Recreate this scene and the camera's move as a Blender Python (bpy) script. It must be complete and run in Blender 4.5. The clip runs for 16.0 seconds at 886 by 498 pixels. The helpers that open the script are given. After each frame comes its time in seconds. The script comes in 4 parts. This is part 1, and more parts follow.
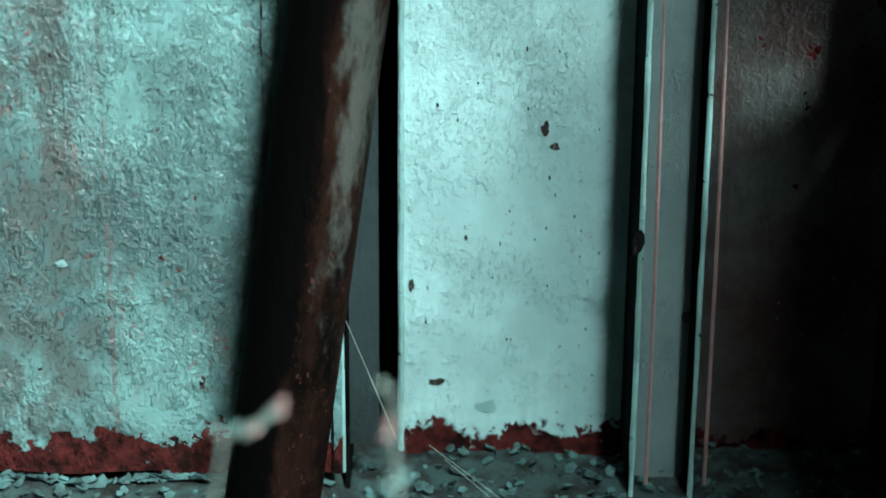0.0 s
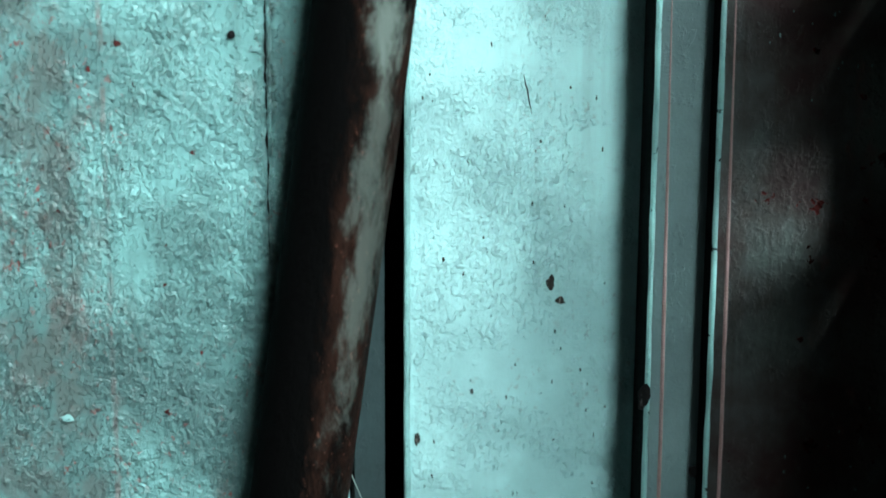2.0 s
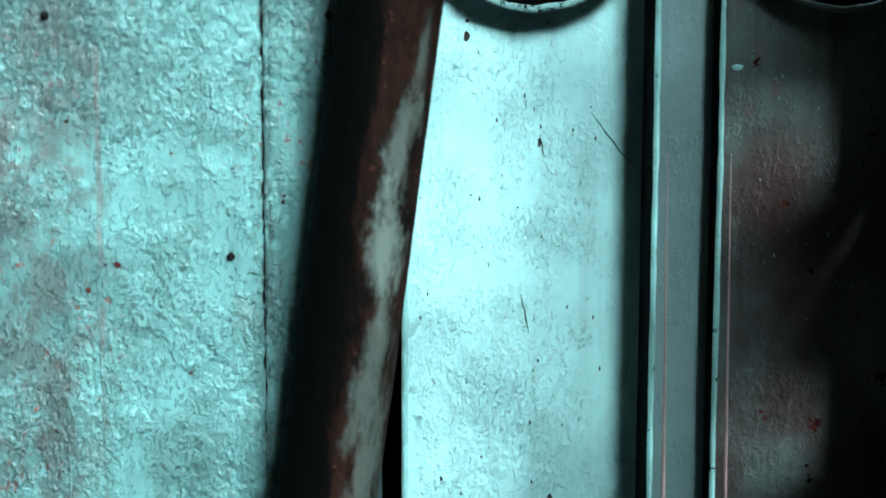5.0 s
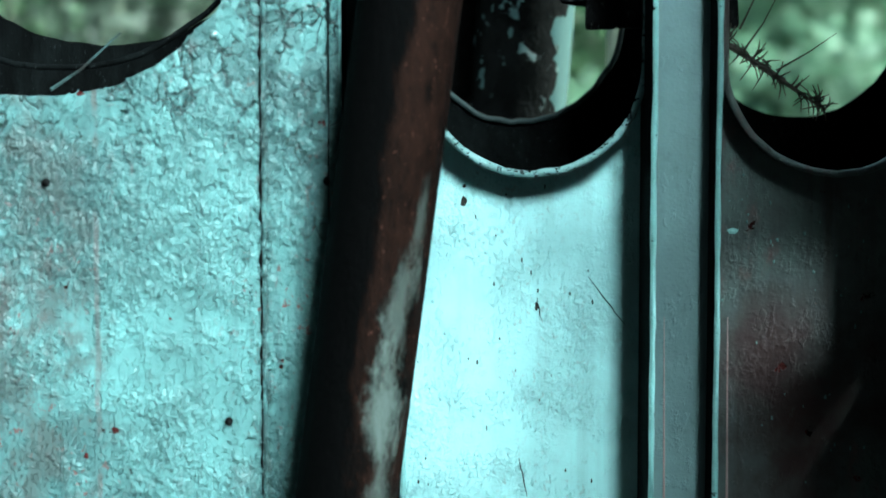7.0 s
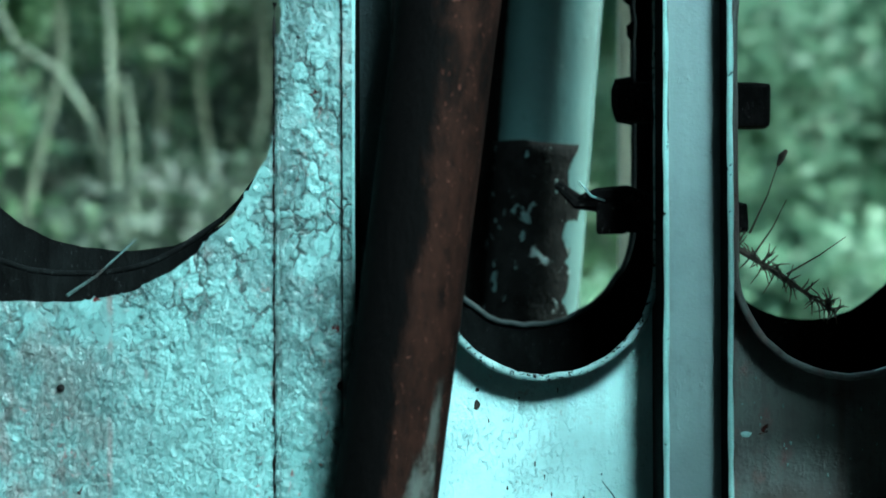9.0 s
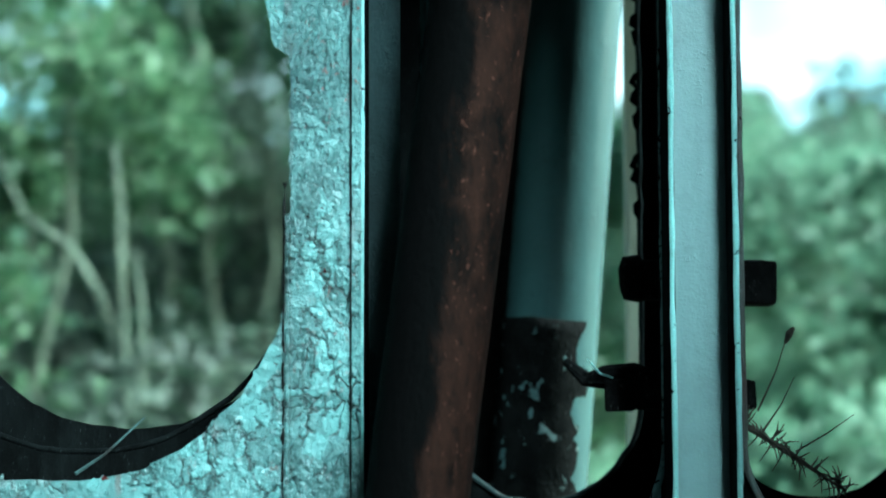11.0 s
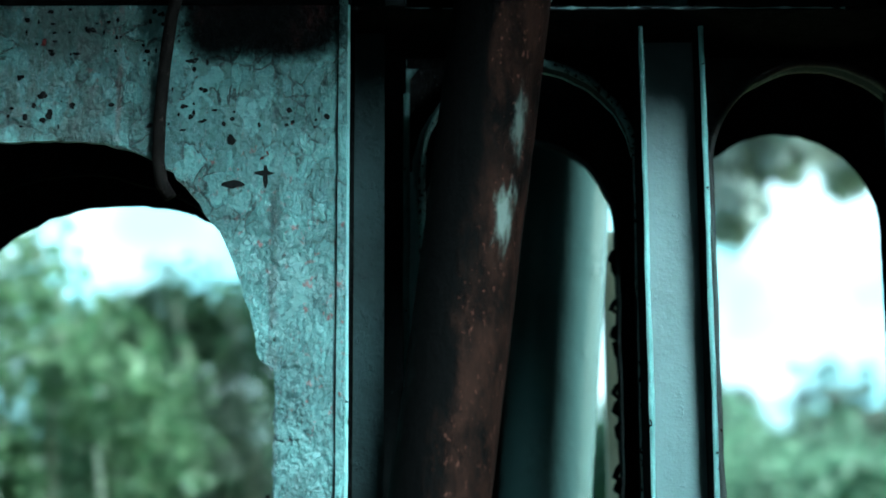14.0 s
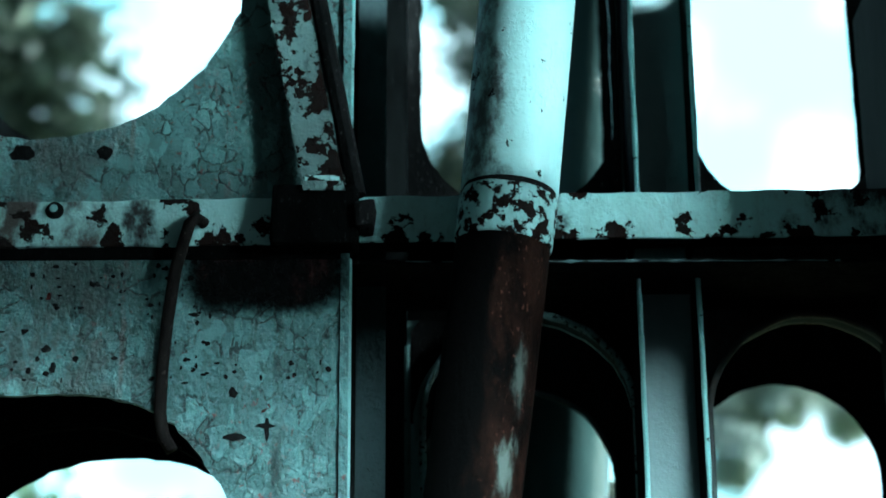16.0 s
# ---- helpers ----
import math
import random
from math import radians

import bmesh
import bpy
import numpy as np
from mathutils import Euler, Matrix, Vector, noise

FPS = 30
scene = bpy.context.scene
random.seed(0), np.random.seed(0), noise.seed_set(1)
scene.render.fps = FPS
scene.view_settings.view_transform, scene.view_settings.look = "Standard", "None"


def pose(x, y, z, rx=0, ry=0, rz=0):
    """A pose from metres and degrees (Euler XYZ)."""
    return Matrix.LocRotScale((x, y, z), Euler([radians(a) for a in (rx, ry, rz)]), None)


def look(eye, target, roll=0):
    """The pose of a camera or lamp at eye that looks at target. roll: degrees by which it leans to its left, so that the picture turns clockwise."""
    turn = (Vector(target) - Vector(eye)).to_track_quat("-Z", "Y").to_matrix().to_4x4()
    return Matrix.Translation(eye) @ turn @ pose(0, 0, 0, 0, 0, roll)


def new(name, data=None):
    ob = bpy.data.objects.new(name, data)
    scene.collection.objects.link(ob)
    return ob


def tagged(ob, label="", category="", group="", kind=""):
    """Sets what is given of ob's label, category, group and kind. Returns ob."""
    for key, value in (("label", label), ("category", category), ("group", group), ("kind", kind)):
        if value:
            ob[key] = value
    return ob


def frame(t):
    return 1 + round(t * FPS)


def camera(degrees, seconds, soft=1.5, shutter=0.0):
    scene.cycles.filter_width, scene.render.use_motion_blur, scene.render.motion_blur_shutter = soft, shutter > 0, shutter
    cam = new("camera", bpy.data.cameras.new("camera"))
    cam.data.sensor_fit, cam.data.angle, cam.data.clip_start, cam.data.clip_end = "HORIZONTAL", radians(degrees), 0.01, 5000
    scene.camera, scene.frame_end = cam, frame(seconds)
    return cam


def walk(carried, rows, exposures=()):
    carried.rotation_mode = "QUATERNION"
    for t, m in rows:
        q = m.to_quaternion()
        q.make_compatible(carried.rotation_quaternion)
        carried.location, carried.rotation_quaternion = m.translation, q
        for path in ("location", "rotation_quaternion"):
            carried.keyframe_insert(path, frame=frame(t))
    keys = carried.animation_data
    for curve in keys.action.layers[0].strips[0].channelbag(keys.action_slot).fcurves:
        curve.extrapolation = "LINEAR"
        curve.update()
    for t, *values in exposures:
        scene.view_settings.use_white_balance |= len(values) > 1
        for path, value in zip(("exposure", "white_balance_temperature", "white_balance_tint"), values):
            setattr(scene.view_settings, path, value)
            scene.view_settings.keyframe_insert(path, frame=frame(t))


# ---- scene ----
from mathutils import geometry as mathutils_geometry

cam = camera(24.57, 16.0, soft=1.8)
cam.data.dof.use_dof = True
cam.data.dof.focus_distance = 2.66
cam.data.dof.aperture_fstop = 2.6
PATH = [
    (0.0, look((0.0015, 0.1498, 1.3890), (0.0265, 2.5988, 0.5161), 0.414)),
    (0.5, look((0.0014, 0.1484, 1.3913), (0.0250, 2.6106, 0.5565), 0.395)),
    (1.0, look((0.0013, 0.1466, 1.3942), (0.0226, 2.6245, 0.6070), 0.359)),
    (1.5, look((0.0012, 0.1449, 1.3967), (0.0217, 2.6362, 0.6531), 0.325)),
    (2.0, look((0.0010, 0.1429, 1.3996), (0.0183, 2.6488, 0.7067), 0.283)),
    (2.5, look((0.0008, 0.1409, 1.4025), (0.0155, 2.6604, 0.7609), 0.230)),
    (3.0, look((0.0008, 0.1390, 1.4051), (0.0155, 2.6697, 0.8090), 0.189)),
    (5.5, look((0.0011, 0.1297, 1.4164), (0.0219, 2.7015, 1.0354), 0.169)),
    (6.0, look((0.0011, 0.1272, 1.4190), (0.0234, 2.7064, 1.0913), 0.116)),
    (6.5, look((0.0012, 0.1251, 1.4213), (0.0252, 2.7097, 1.1402), 0.072)),
    (7.0, look((0.0011, 0.1227, 1.4237), (0.0232, 2.7123, 1.1926), 0.028)),
    (7.5, look((0.0006, 0.1201, 1.4262), (0.0140, 2.7140, 1.2490), -0.020)),
    (8.0, look((0.0003, 0.1163, 1.4298), (0.0080, 2.7144, 1.3301), -0.069)),
    (8.5, look((0.0003, 0.1133, 1.4324), (0.0075, 2.7130, 1.3918), -0.107)),
    (9.0, look((0.0003, 0.1102, 1.4349), (0.0069, 2.7102, 1.4537), -0.142)),
    (11.5, look((-0.0003, 0.0954, 1.4458), (-0.0085, 2.6790, 1.7378), -0.158)),
    (12.0, look((-0.0004, 0.0920, 1.4480), (-0.0126, 2.6680, 1.8005), -0.145)),
    (12.5, look((-0.0003, 0.0881, 1.4503), (-0.0091, 2.6539, 1.8705), -0.132)),
    (13.0, look((0.0002, 0.0842, 1.4525), (0.0052, 2.6385, 1.9380), -0.145)),
    (13.5, look((0.0004, 0.0801, 1.4547), (0.0132, 2.6206, 2.0078), -0.173)),
    (14.0, look((0.0006, 0.0764, 1.4566), (0.0193, 2.6030, 2.0699), -0.218)),
    (14.5, look((0.0006, 0.0722, 1.4586), (0.0198, 2.5815, 2.1391), -0.258)),
    (15.0, look((0.0005, 0.0671, 1.4608), (0.0182, 2.5533, 2.2214), -0.312)),
    (15.5, look((0.0004, 0.0624, 1.4627), (0.0165, 2.5255, 2.2950), -0.355)),
    (16.0, look((0.0004, 0.0573, 1.4645), (0.0193, 2.4933, 2.3732), -0.389)),
]
EXPOSURES = [(0.0, 1.30, 5900, -9), (3.0, 1.42, 5550, -11), (6.0, 1.5, 5330, -16), (9.0, 1.53, 5080, -22), (12.0, 1.5, 4860, -26), (16.0, 1.43, 4980, -21)]
walk(cam, PATH, EXPOSURES)

# ---- world, sun and two added lamps in unseen openings ----
world = bpy.data.worlds.new("sky")
scene.world = world
world.use_nodes = True
wt = world.node_tree
SUN_EL, SUN_AZ = 46.0, 88.0          # height, and degrees from straight ahead towards the right
sky = wt.nodes.new("ShaderNodeTexSky")
sky.sky_type = "NISHITA"
sky.sun_disc = False
sky.sun_elevation = radians(SUN_EL)
sky.sun_rotation = radians(SUN_AZ)
sky.dust_density, sky.air_density, sky.ozone_density = 10.0, 1.0, 0.3
wt.links.new(sky.outputs[0], wt.nodes["Background"].inputs[0])
wt.nodes["Background"].inputs[1].default_value = 0.15
sun_data = bpy.data.lights.new("sun", "SUN")
sun_data.energy, sun_data.angle, sun_data.color = 5.0, radians(6), (1.0, 0.97, 0.92)
sun = new("sun", sun_data)
sun_from = Vector((math.sin(radians(SUN_AZ)) * math.cos(radians(SUN_EL)), math.cos(radians(SUN_AZ)) * math.cos(radians(SUN_EL)), math.sin(radians(SUN_EL))))
sun.matrix_world = look(sun_from * 20, (0, 0, 0))
OPEN_X, OPEN_Z, BACK_Y = (0.85, 2.9), (3.95, 5.4), -1.3   # made-up bay behind the viewer that holds the key lamp
day_data = bpy.data.lights.new("unseen_key", "AREA")
day_data.shape, day_data.size, day_data.size_y = "RECTANGLE", OPEN_X[1] - OPEN_X[0], OPEN_Z[1] - OPEN_Z[0]
day_data.energy, day_data.color = 530, (0.95, 1.0, 1.0)
day = new("unseen_key", day_data)
day.matrix_world = look(((OPEN_X[0] + OPEN_X[1]) / 2, BACK_Y + 0.02, (OPEN_Z[0] + OPEN_Z[1]) / 2), (0.1, 2.8, 1.2))


SIDE_Y, SIDE_Z, EAST_X = (-1.1, 0.3), (1.0, 3.0), 4.0     # made-up doorway that holds the added fill lamp
side_data = bpy.data.lights.new("unseen_side_fill", "AREA")
side_data.shape, side_data.size, side_data.size_y = "RECTANGLE", SIDE_Y[1] - SIDE_Y[0], SIDE_Z[1] - SIDE_Z[0]
side_data.energy, side_data.color = 190, (0.95, 1.0, 1.0)
side = new("unseen_side_fill", side_data)
side.matrix_world = look((EAST_X - 0.02, sum(SIDE_Y) / 2, sum(SIDE_Z) / 2), (EAST_X - 5, sum(SIDE_Y) / 2, sum(SIDE_Z) / 2))


# ---- materials ----
def material(name):
    m = bpy.data.materials.new(name)
    m.use_nodes = True
    nt = m.node_tree
    return m, nt, nt.nodes["Principled BSDF"]


def feed(nt, socket, value):
    if isinstance(value, bpy.types.NodeSocket):
        nt.links.new(value, socket)
    elif isinstance(value, (tuple, list)) and len(value) == 3 and socket.type == "RGBA":
        socket.default_value = (*value, 1)
    else:
        socket.default_value = value


def place(nt, scale=(1, 1, 1)):
    c = nt.nodes.new("ShaderNodeTexCoord")
    m = nt.nodes.new("ShaderNodeMapping")
    nt.links.new(c.outputs["Object"], m.inputs[0])
    m.inputs["Scale"].default_value = scale
    return m.outputs[0]


def grain(nt, vec, scale, detail=4.0, rough=0.55, distort=0.0):
    n = nt.nodes.new("ShaderNodeTexNoise")
    nt.links.new(vec, n.inputs["Vector"])
    n.inputs["Scale"].default_value, n.inputs["Detail"].default_value = scale, detail
    n.inputs["Roughness"].default_value, n.inputs["Distortion"].default_value = rough, distort
    return n.outputs["Fac"], n.outputs["Color"]


def cells(nt, vec, scale, feature="DISTANCE_TO_EDGE"):
    n = nt.nodes.new("ShaderNodeTexVoronoi")
    n.feature = feature
    nt.links.new(vec, n.inputs["Vector"])
    n.inputs["Scale"].default_value = scale
    return n


def calc(nt, op, a, b=0.0, c=0.0):
    n = nt.nodes.new("ShaderNodeMath")
    n.operation = op
    feed(nt, n.inputs[0], a), feed(nt, n.inputs[1], b), feed(nt, n.inputs[2], c)
    return n.outputs[0]


def step(nt, v, lo, hi, a=0.0, b=1.0):
    n = nt.nodes.new("ShaderNodeMapRange")
    n.interpolation_type = "SMOOTHSTEP"
    feed(nt, n.inputs[0], v)
    for i, x in enumerate((lo, hi, a, b)):
        n.inputs[i + 1].default_value = x
    return n.outputs[0]


def blend(nt, fac, a, b):
    n = nt.nodes.new("ShaderNodeMix")
    n.data_type = "RGBA"
    feed(nt, n.inputs[0], fac), feed(nt, n.inputs[6], a), feed(nt, n.inputs[7], b)
    return n.outputs[2]


def warp(nt, vec, scale, amount):
    _, col = grain(nt, vec, scale, 3)
    n = nt.nodes.new("ShaderNodeVectorMath")
    n.operation = "MULTIPLY_ADD"
    nt.links.new(col, n.inputs[0])
    n.inputs[1].default_value = (amount, amount, amount)
    nt.links.new(vec, n.inputs[2])
    return n.outputs[0]


def relief(nt, bsdf, heights):
    last = None
    for h, strength, distance in heights:
        b = nt.nodes.new("ShaderNodeBump")
        b.inputs["Strength"].default_value, b.inputs["Distance"].default_value = strength, distance
        feed(nt, b.inputs["Height"], h)
        if last:
            nt.links.new(last, b.inputs["Normal"])
        last = b.outputs[0]
    nt.links.new(last, bsdf.inputs["Normal"])


def height_of(nt):
    c = nt.nodes.new("ShaderNodeTexCoord")
    s = nt.nodes.new("ShaderNodeSeparateXYZ")
    nt.links.new(c.outputs["Object"], s.inputs[0])
    return s.outputs[2], s.outputs[0]


RUST_DARK = (0.010, 0.0048, 0.004)
RUST_RED = (0.088, 0.018, 0.017)


def old_paint(name, base, dirty, crack=40.0, cracked=(1.1, 1.5), crack_all=0.0, peel=0.64, peel_scale=22.0, rust_below=None, rough=0.5, red=0.25, chips=1.0, stains=(), flecks=0.0, deep=0.4, coat_size=62, soft=0.0, painted_shade=None):
    """Weathered oil paint on steel: blotches, streaks, alligator cracks between two heights, peeled spots and rust at the foot."""
    m, nt, bsdf = material(name)
    v = place(nt)
    z, x = height_of(nt)
    big, _ = grain(nt, v, 4.5, 5, 0.6)
    mid, _ = grain(nt, v, 30, 6, 0.65)
    fine, _ = grain(nt, v, 260, 4, 0.6)
    pebble, _ = grain(nt, place(nt, (1, 1, 0.6)), 120, 4, 0.6)
    streak, _ = grain(nt, place(nt, (38, 38, 1.6)), 1.0, 5, 0.6)
    col = blend(nt, step(nt, big, 0.35, 0.68), base, dirty)
    col = blend(nt, calc(nt, "MULTIPLY", step(nt, streak, 0.45, 0.75), 0.55), col, dirty)
    col = blend(nt, step(nt, mid, 0.54, 0.80, 0, 0.35), col, tuple(c * 0.55 for c in dirty))
    # ragged terraces of old coats, drawn out along the height
    coat, _ = grain(nt, warp(nt, place(nt, (1.0, 1.0, 0.42)), 45, 0.010), coat_size, 6, 0.66)
    where = step(nt, grain(nt, v, 7, 6, 0.7)[0], 0.66 - 0.2 * chips - soft, 0.80 - 0.2 * chips + soft)
    terrace = calc(nt, "ADD", step(nt, coat, 0.555, 0.575), calc(nt, "MULTIPLY", step(nt, coat, 0.625, 0.64), 0.8))
    terrace = calc(nt, "MULTIPLY", terrace, where)
    pits = calc(nt, "MULTIPLY", step(nt, coat, 0.41, 0.36), where)
    col = blend(nt, calc(nt, "MULTIPLY", pits, 0.28), col, tuple(c * 0.35 for c in dirty))
    col = blend(nt, calc(nt, "MULTIPLY", step(nt, coat, 0.60, 0.66), calc(nt, "MULTIPLY", where, 0.5)), col, tuple(min(0.8, c * 1.15) for c in base))
    # crisp little flakes of the top coat, longer than wide
    chipped = grain(nt, warp(nt, place(nt, (1.0, 1.0, 0.5)), 120, 0.006), coat_size * 1.7, 4, 0.6)[0]
    where_fine = step(nt, grain(nt, v, 11, 5, 0.65)[0], 0.60 - 0.18 * chips, 0.70 - 0.18 * chips)
    flick = calc(nt, "MULTIPLY", step(nt, chipped, 0.54, 0.615), where_fine)
    col = blend(nt, calc(nt, "MULTIPLY", calc(nt, "MULTIPLY", step(nt, chipped, 0.40, 0.36), where_fine), 0.22), col, tuple(c * 0.4 for c in dirty))
    if flecks:
        spots = step(nt, grain(nt, warp(nt, place(nt, (1, 1, 0.7)), 90, 0.008), 120, 5, 0.65)[0], 0.60, 0.65)
        col = blend(nt, calc(nt, "MULTIPLY", calc(nt, "MULTIPLY", spots, step(nt, grain(nt, v, 5, 4)[0], 0.42, 0.62)), flecks), col, (0.17, 0.055, 0.05))
    # cracks
    cv = warp(nt, warp(nt, warp(nt, place(nt, (1.0, 1.0, 0.75)), 10, 0.07), 60, 0.016), 190, 0.007)
    edge = cells(nt, cv, crack)
    tone = cells(nt, cv, crack, "F1")
    zone = calc(nt, "ADD", z, calc(nt, "MULTIPLY", calc(nt, "SUBTRACT", grain(nt, v, 6, 4)[0], 0.5), 1.3))
    zone = calc(nt, "MAXIMUM", step(nt, zone, cracked[0], cracked[1]), crack_all)
    # one smooth stretch that was never repainted
    zone = calc(nt, "MULTIPLY", zone, step(nt, calc(nt, "ABSOLUTE", calc(nt, "SUBTRACT", z, 1.92)), 0.10, 0.22, 0.12, 1.0))
    crackmask = calc(nt, "MULTIPLY", step(nt, edge.outputs["Distance"], 0.075, 0.02), zone)
    open_crack = step(nt, grain(nt, v, 22, 5)[0], 0.46, 0.58)
    crackmask = calc(nt, "MULTIPLY", crackmask, open_crack)
    sep = nt.nodes.new("ShaderNodeSeparateColor")
    nt.links.new(tone.outputs["Color"], sep.inputs[0])
    col = blend(nt, calc(nt, "MULTIPLY", calc(nt, "MULTIPLY", sep.outputs[0], zone), 0.42), col, dirty)
    lighter = calc(nt, "MULTIPLY", step(nt, sep.outputs[1], 0.62, 0.70), calc(nt, "MULTIPLY", zone, 0.25))
    col = blend(nt, lighter, col, tuple(min(0.85, c * 1.45) for c in base))
    col = blend(nt, calc(nt, "MULTIPLY", crackmask, 0.85), col, (0.016, 0.02, 0.019))
    # long dirt lines and dirty bands, each at its own place across the plate
    for sx, half, amount, tint in stains:
        off = calc(nt, "ABSOLUTE", calc(nt, "SUBTRACT", calc(nt, "ADD", x, calc(nt, "MULTIPLY", calc(nt, "SUBTRACT", grain(nt, v, 20, 5, 0.7)[0], 0.5), half * 2.5)), sx))
        line = calc(nt, "MULTIPLY", step(nt, off, half, half * 0.3), step(nt, grain(nt, place(nt, (1, 1, 0.6)), 26, 5, 0.7)[0], 0.36, 0.60))
        col = blend(nt, calc(nt, "MULTIPLY", line, amount), col, tint)
    # peeled spots down to rust
    peelmask = step(nt, grain(nt, warp(nt, v, 70, 0.012), peel_scale, 5, 0.6)[0], peel, peel + 0.02)
    rustcol = blend(nt, step(nt, mid, 0.4, 0.6), RUST_DARK if red > 0 else (0.0035, 0.0035, 0.0034), RUST_RED if red > 0.4 else (0.012, 0.009, 0.008) if red > 0 else (0.007, 0.007, 0.0068))
    col = blend(nt, peelmask, col, rustcol)
    gone = peelmask
    if rust_below is not None:
        ragged = calc(nt, "ADD", z, calc(nt, "MULTIPLY", calc(nt, "SUBTRACT", grain(nt, warp(nt, v, 60, 0.02), 16, 6, 0.7)[0], 0.5), 0.22))
        foot = step(nt, ragged, rust_below + 0.006, rust_below)
        col = blend(nt, foot, col, blend(nt, step(nt, mid, 0.35, 0.65), RUST_DARK, RUST_RED))
        gone = calc(nt, "MAXIMUM", gone, foot)
    if painted_shade:
        # the bracket's shadow painted into the colour, with a ragged outline
        cx, hx, cz, hz = painted_shade
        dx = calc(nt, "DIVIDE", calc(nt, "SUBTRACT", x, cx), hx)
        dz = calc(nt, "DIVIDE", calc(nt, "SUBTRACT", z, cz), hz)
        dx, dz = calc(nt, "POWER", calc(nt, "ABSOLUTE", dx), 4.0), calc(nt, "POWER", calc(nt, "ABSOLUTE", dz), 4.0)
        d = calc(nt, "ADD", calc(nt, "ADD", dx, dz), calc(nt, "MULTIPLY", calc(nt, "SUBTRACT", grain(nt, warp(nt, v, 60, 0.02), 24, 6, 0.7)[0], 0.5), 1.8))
        shade_mask = step(nt, d, 2.2, 0.5)
        col = blend(nt, shade_mask, col, (0.003, 0.003, 0.003))
        gone = calc(nt, "MAXIMUM", gone, shade_mask)
    # faint red bleeding
    bleed = calc(nt, "MULTIPLY", step(nt, grain(nt, place(nt, (1, 1, 0.5)), 9, 6, 0.7)[0], 0.56, 0.75), red)
    col = blend(nt, bleed, col, (0.17, 0.06, 0.055))
    nt.links.new(col, bsdf.inputs["Base Color"])
    nt.links.new(step(nt, gone, 0, 1, rough, 0.9), bsdf.inputs["Roughness"])
    nt.links.new(step(nt, gone, 0, 1, 0.45, 0.06), bsdf.inputs["Specular IOR Level"])
    bulge = calc(nt, "MULTIPLY", calc(nt, "MAXIMUM", step(nt, edge.outputs["Distance"], 0.0, 0.12), calc(nt, "SUBTRACT", 1.0, open_crack)), zone)
    relief(nt, bsdf, [(calc(nt, "SUBTRACT", 1.0, gone), 1.0, 0.0015), (bulge, 1.0, 0.0022), (terrace, 1.0, 0.0020 * deep), (flick, 0.8, 0.0027 * deep), (mid, 0.4, 0.004), (calc(nt, "MULTIPLY", pebble, where), 1.0, 0.0060 * deep), (fine, 0.6, 0.0007)])
    return m


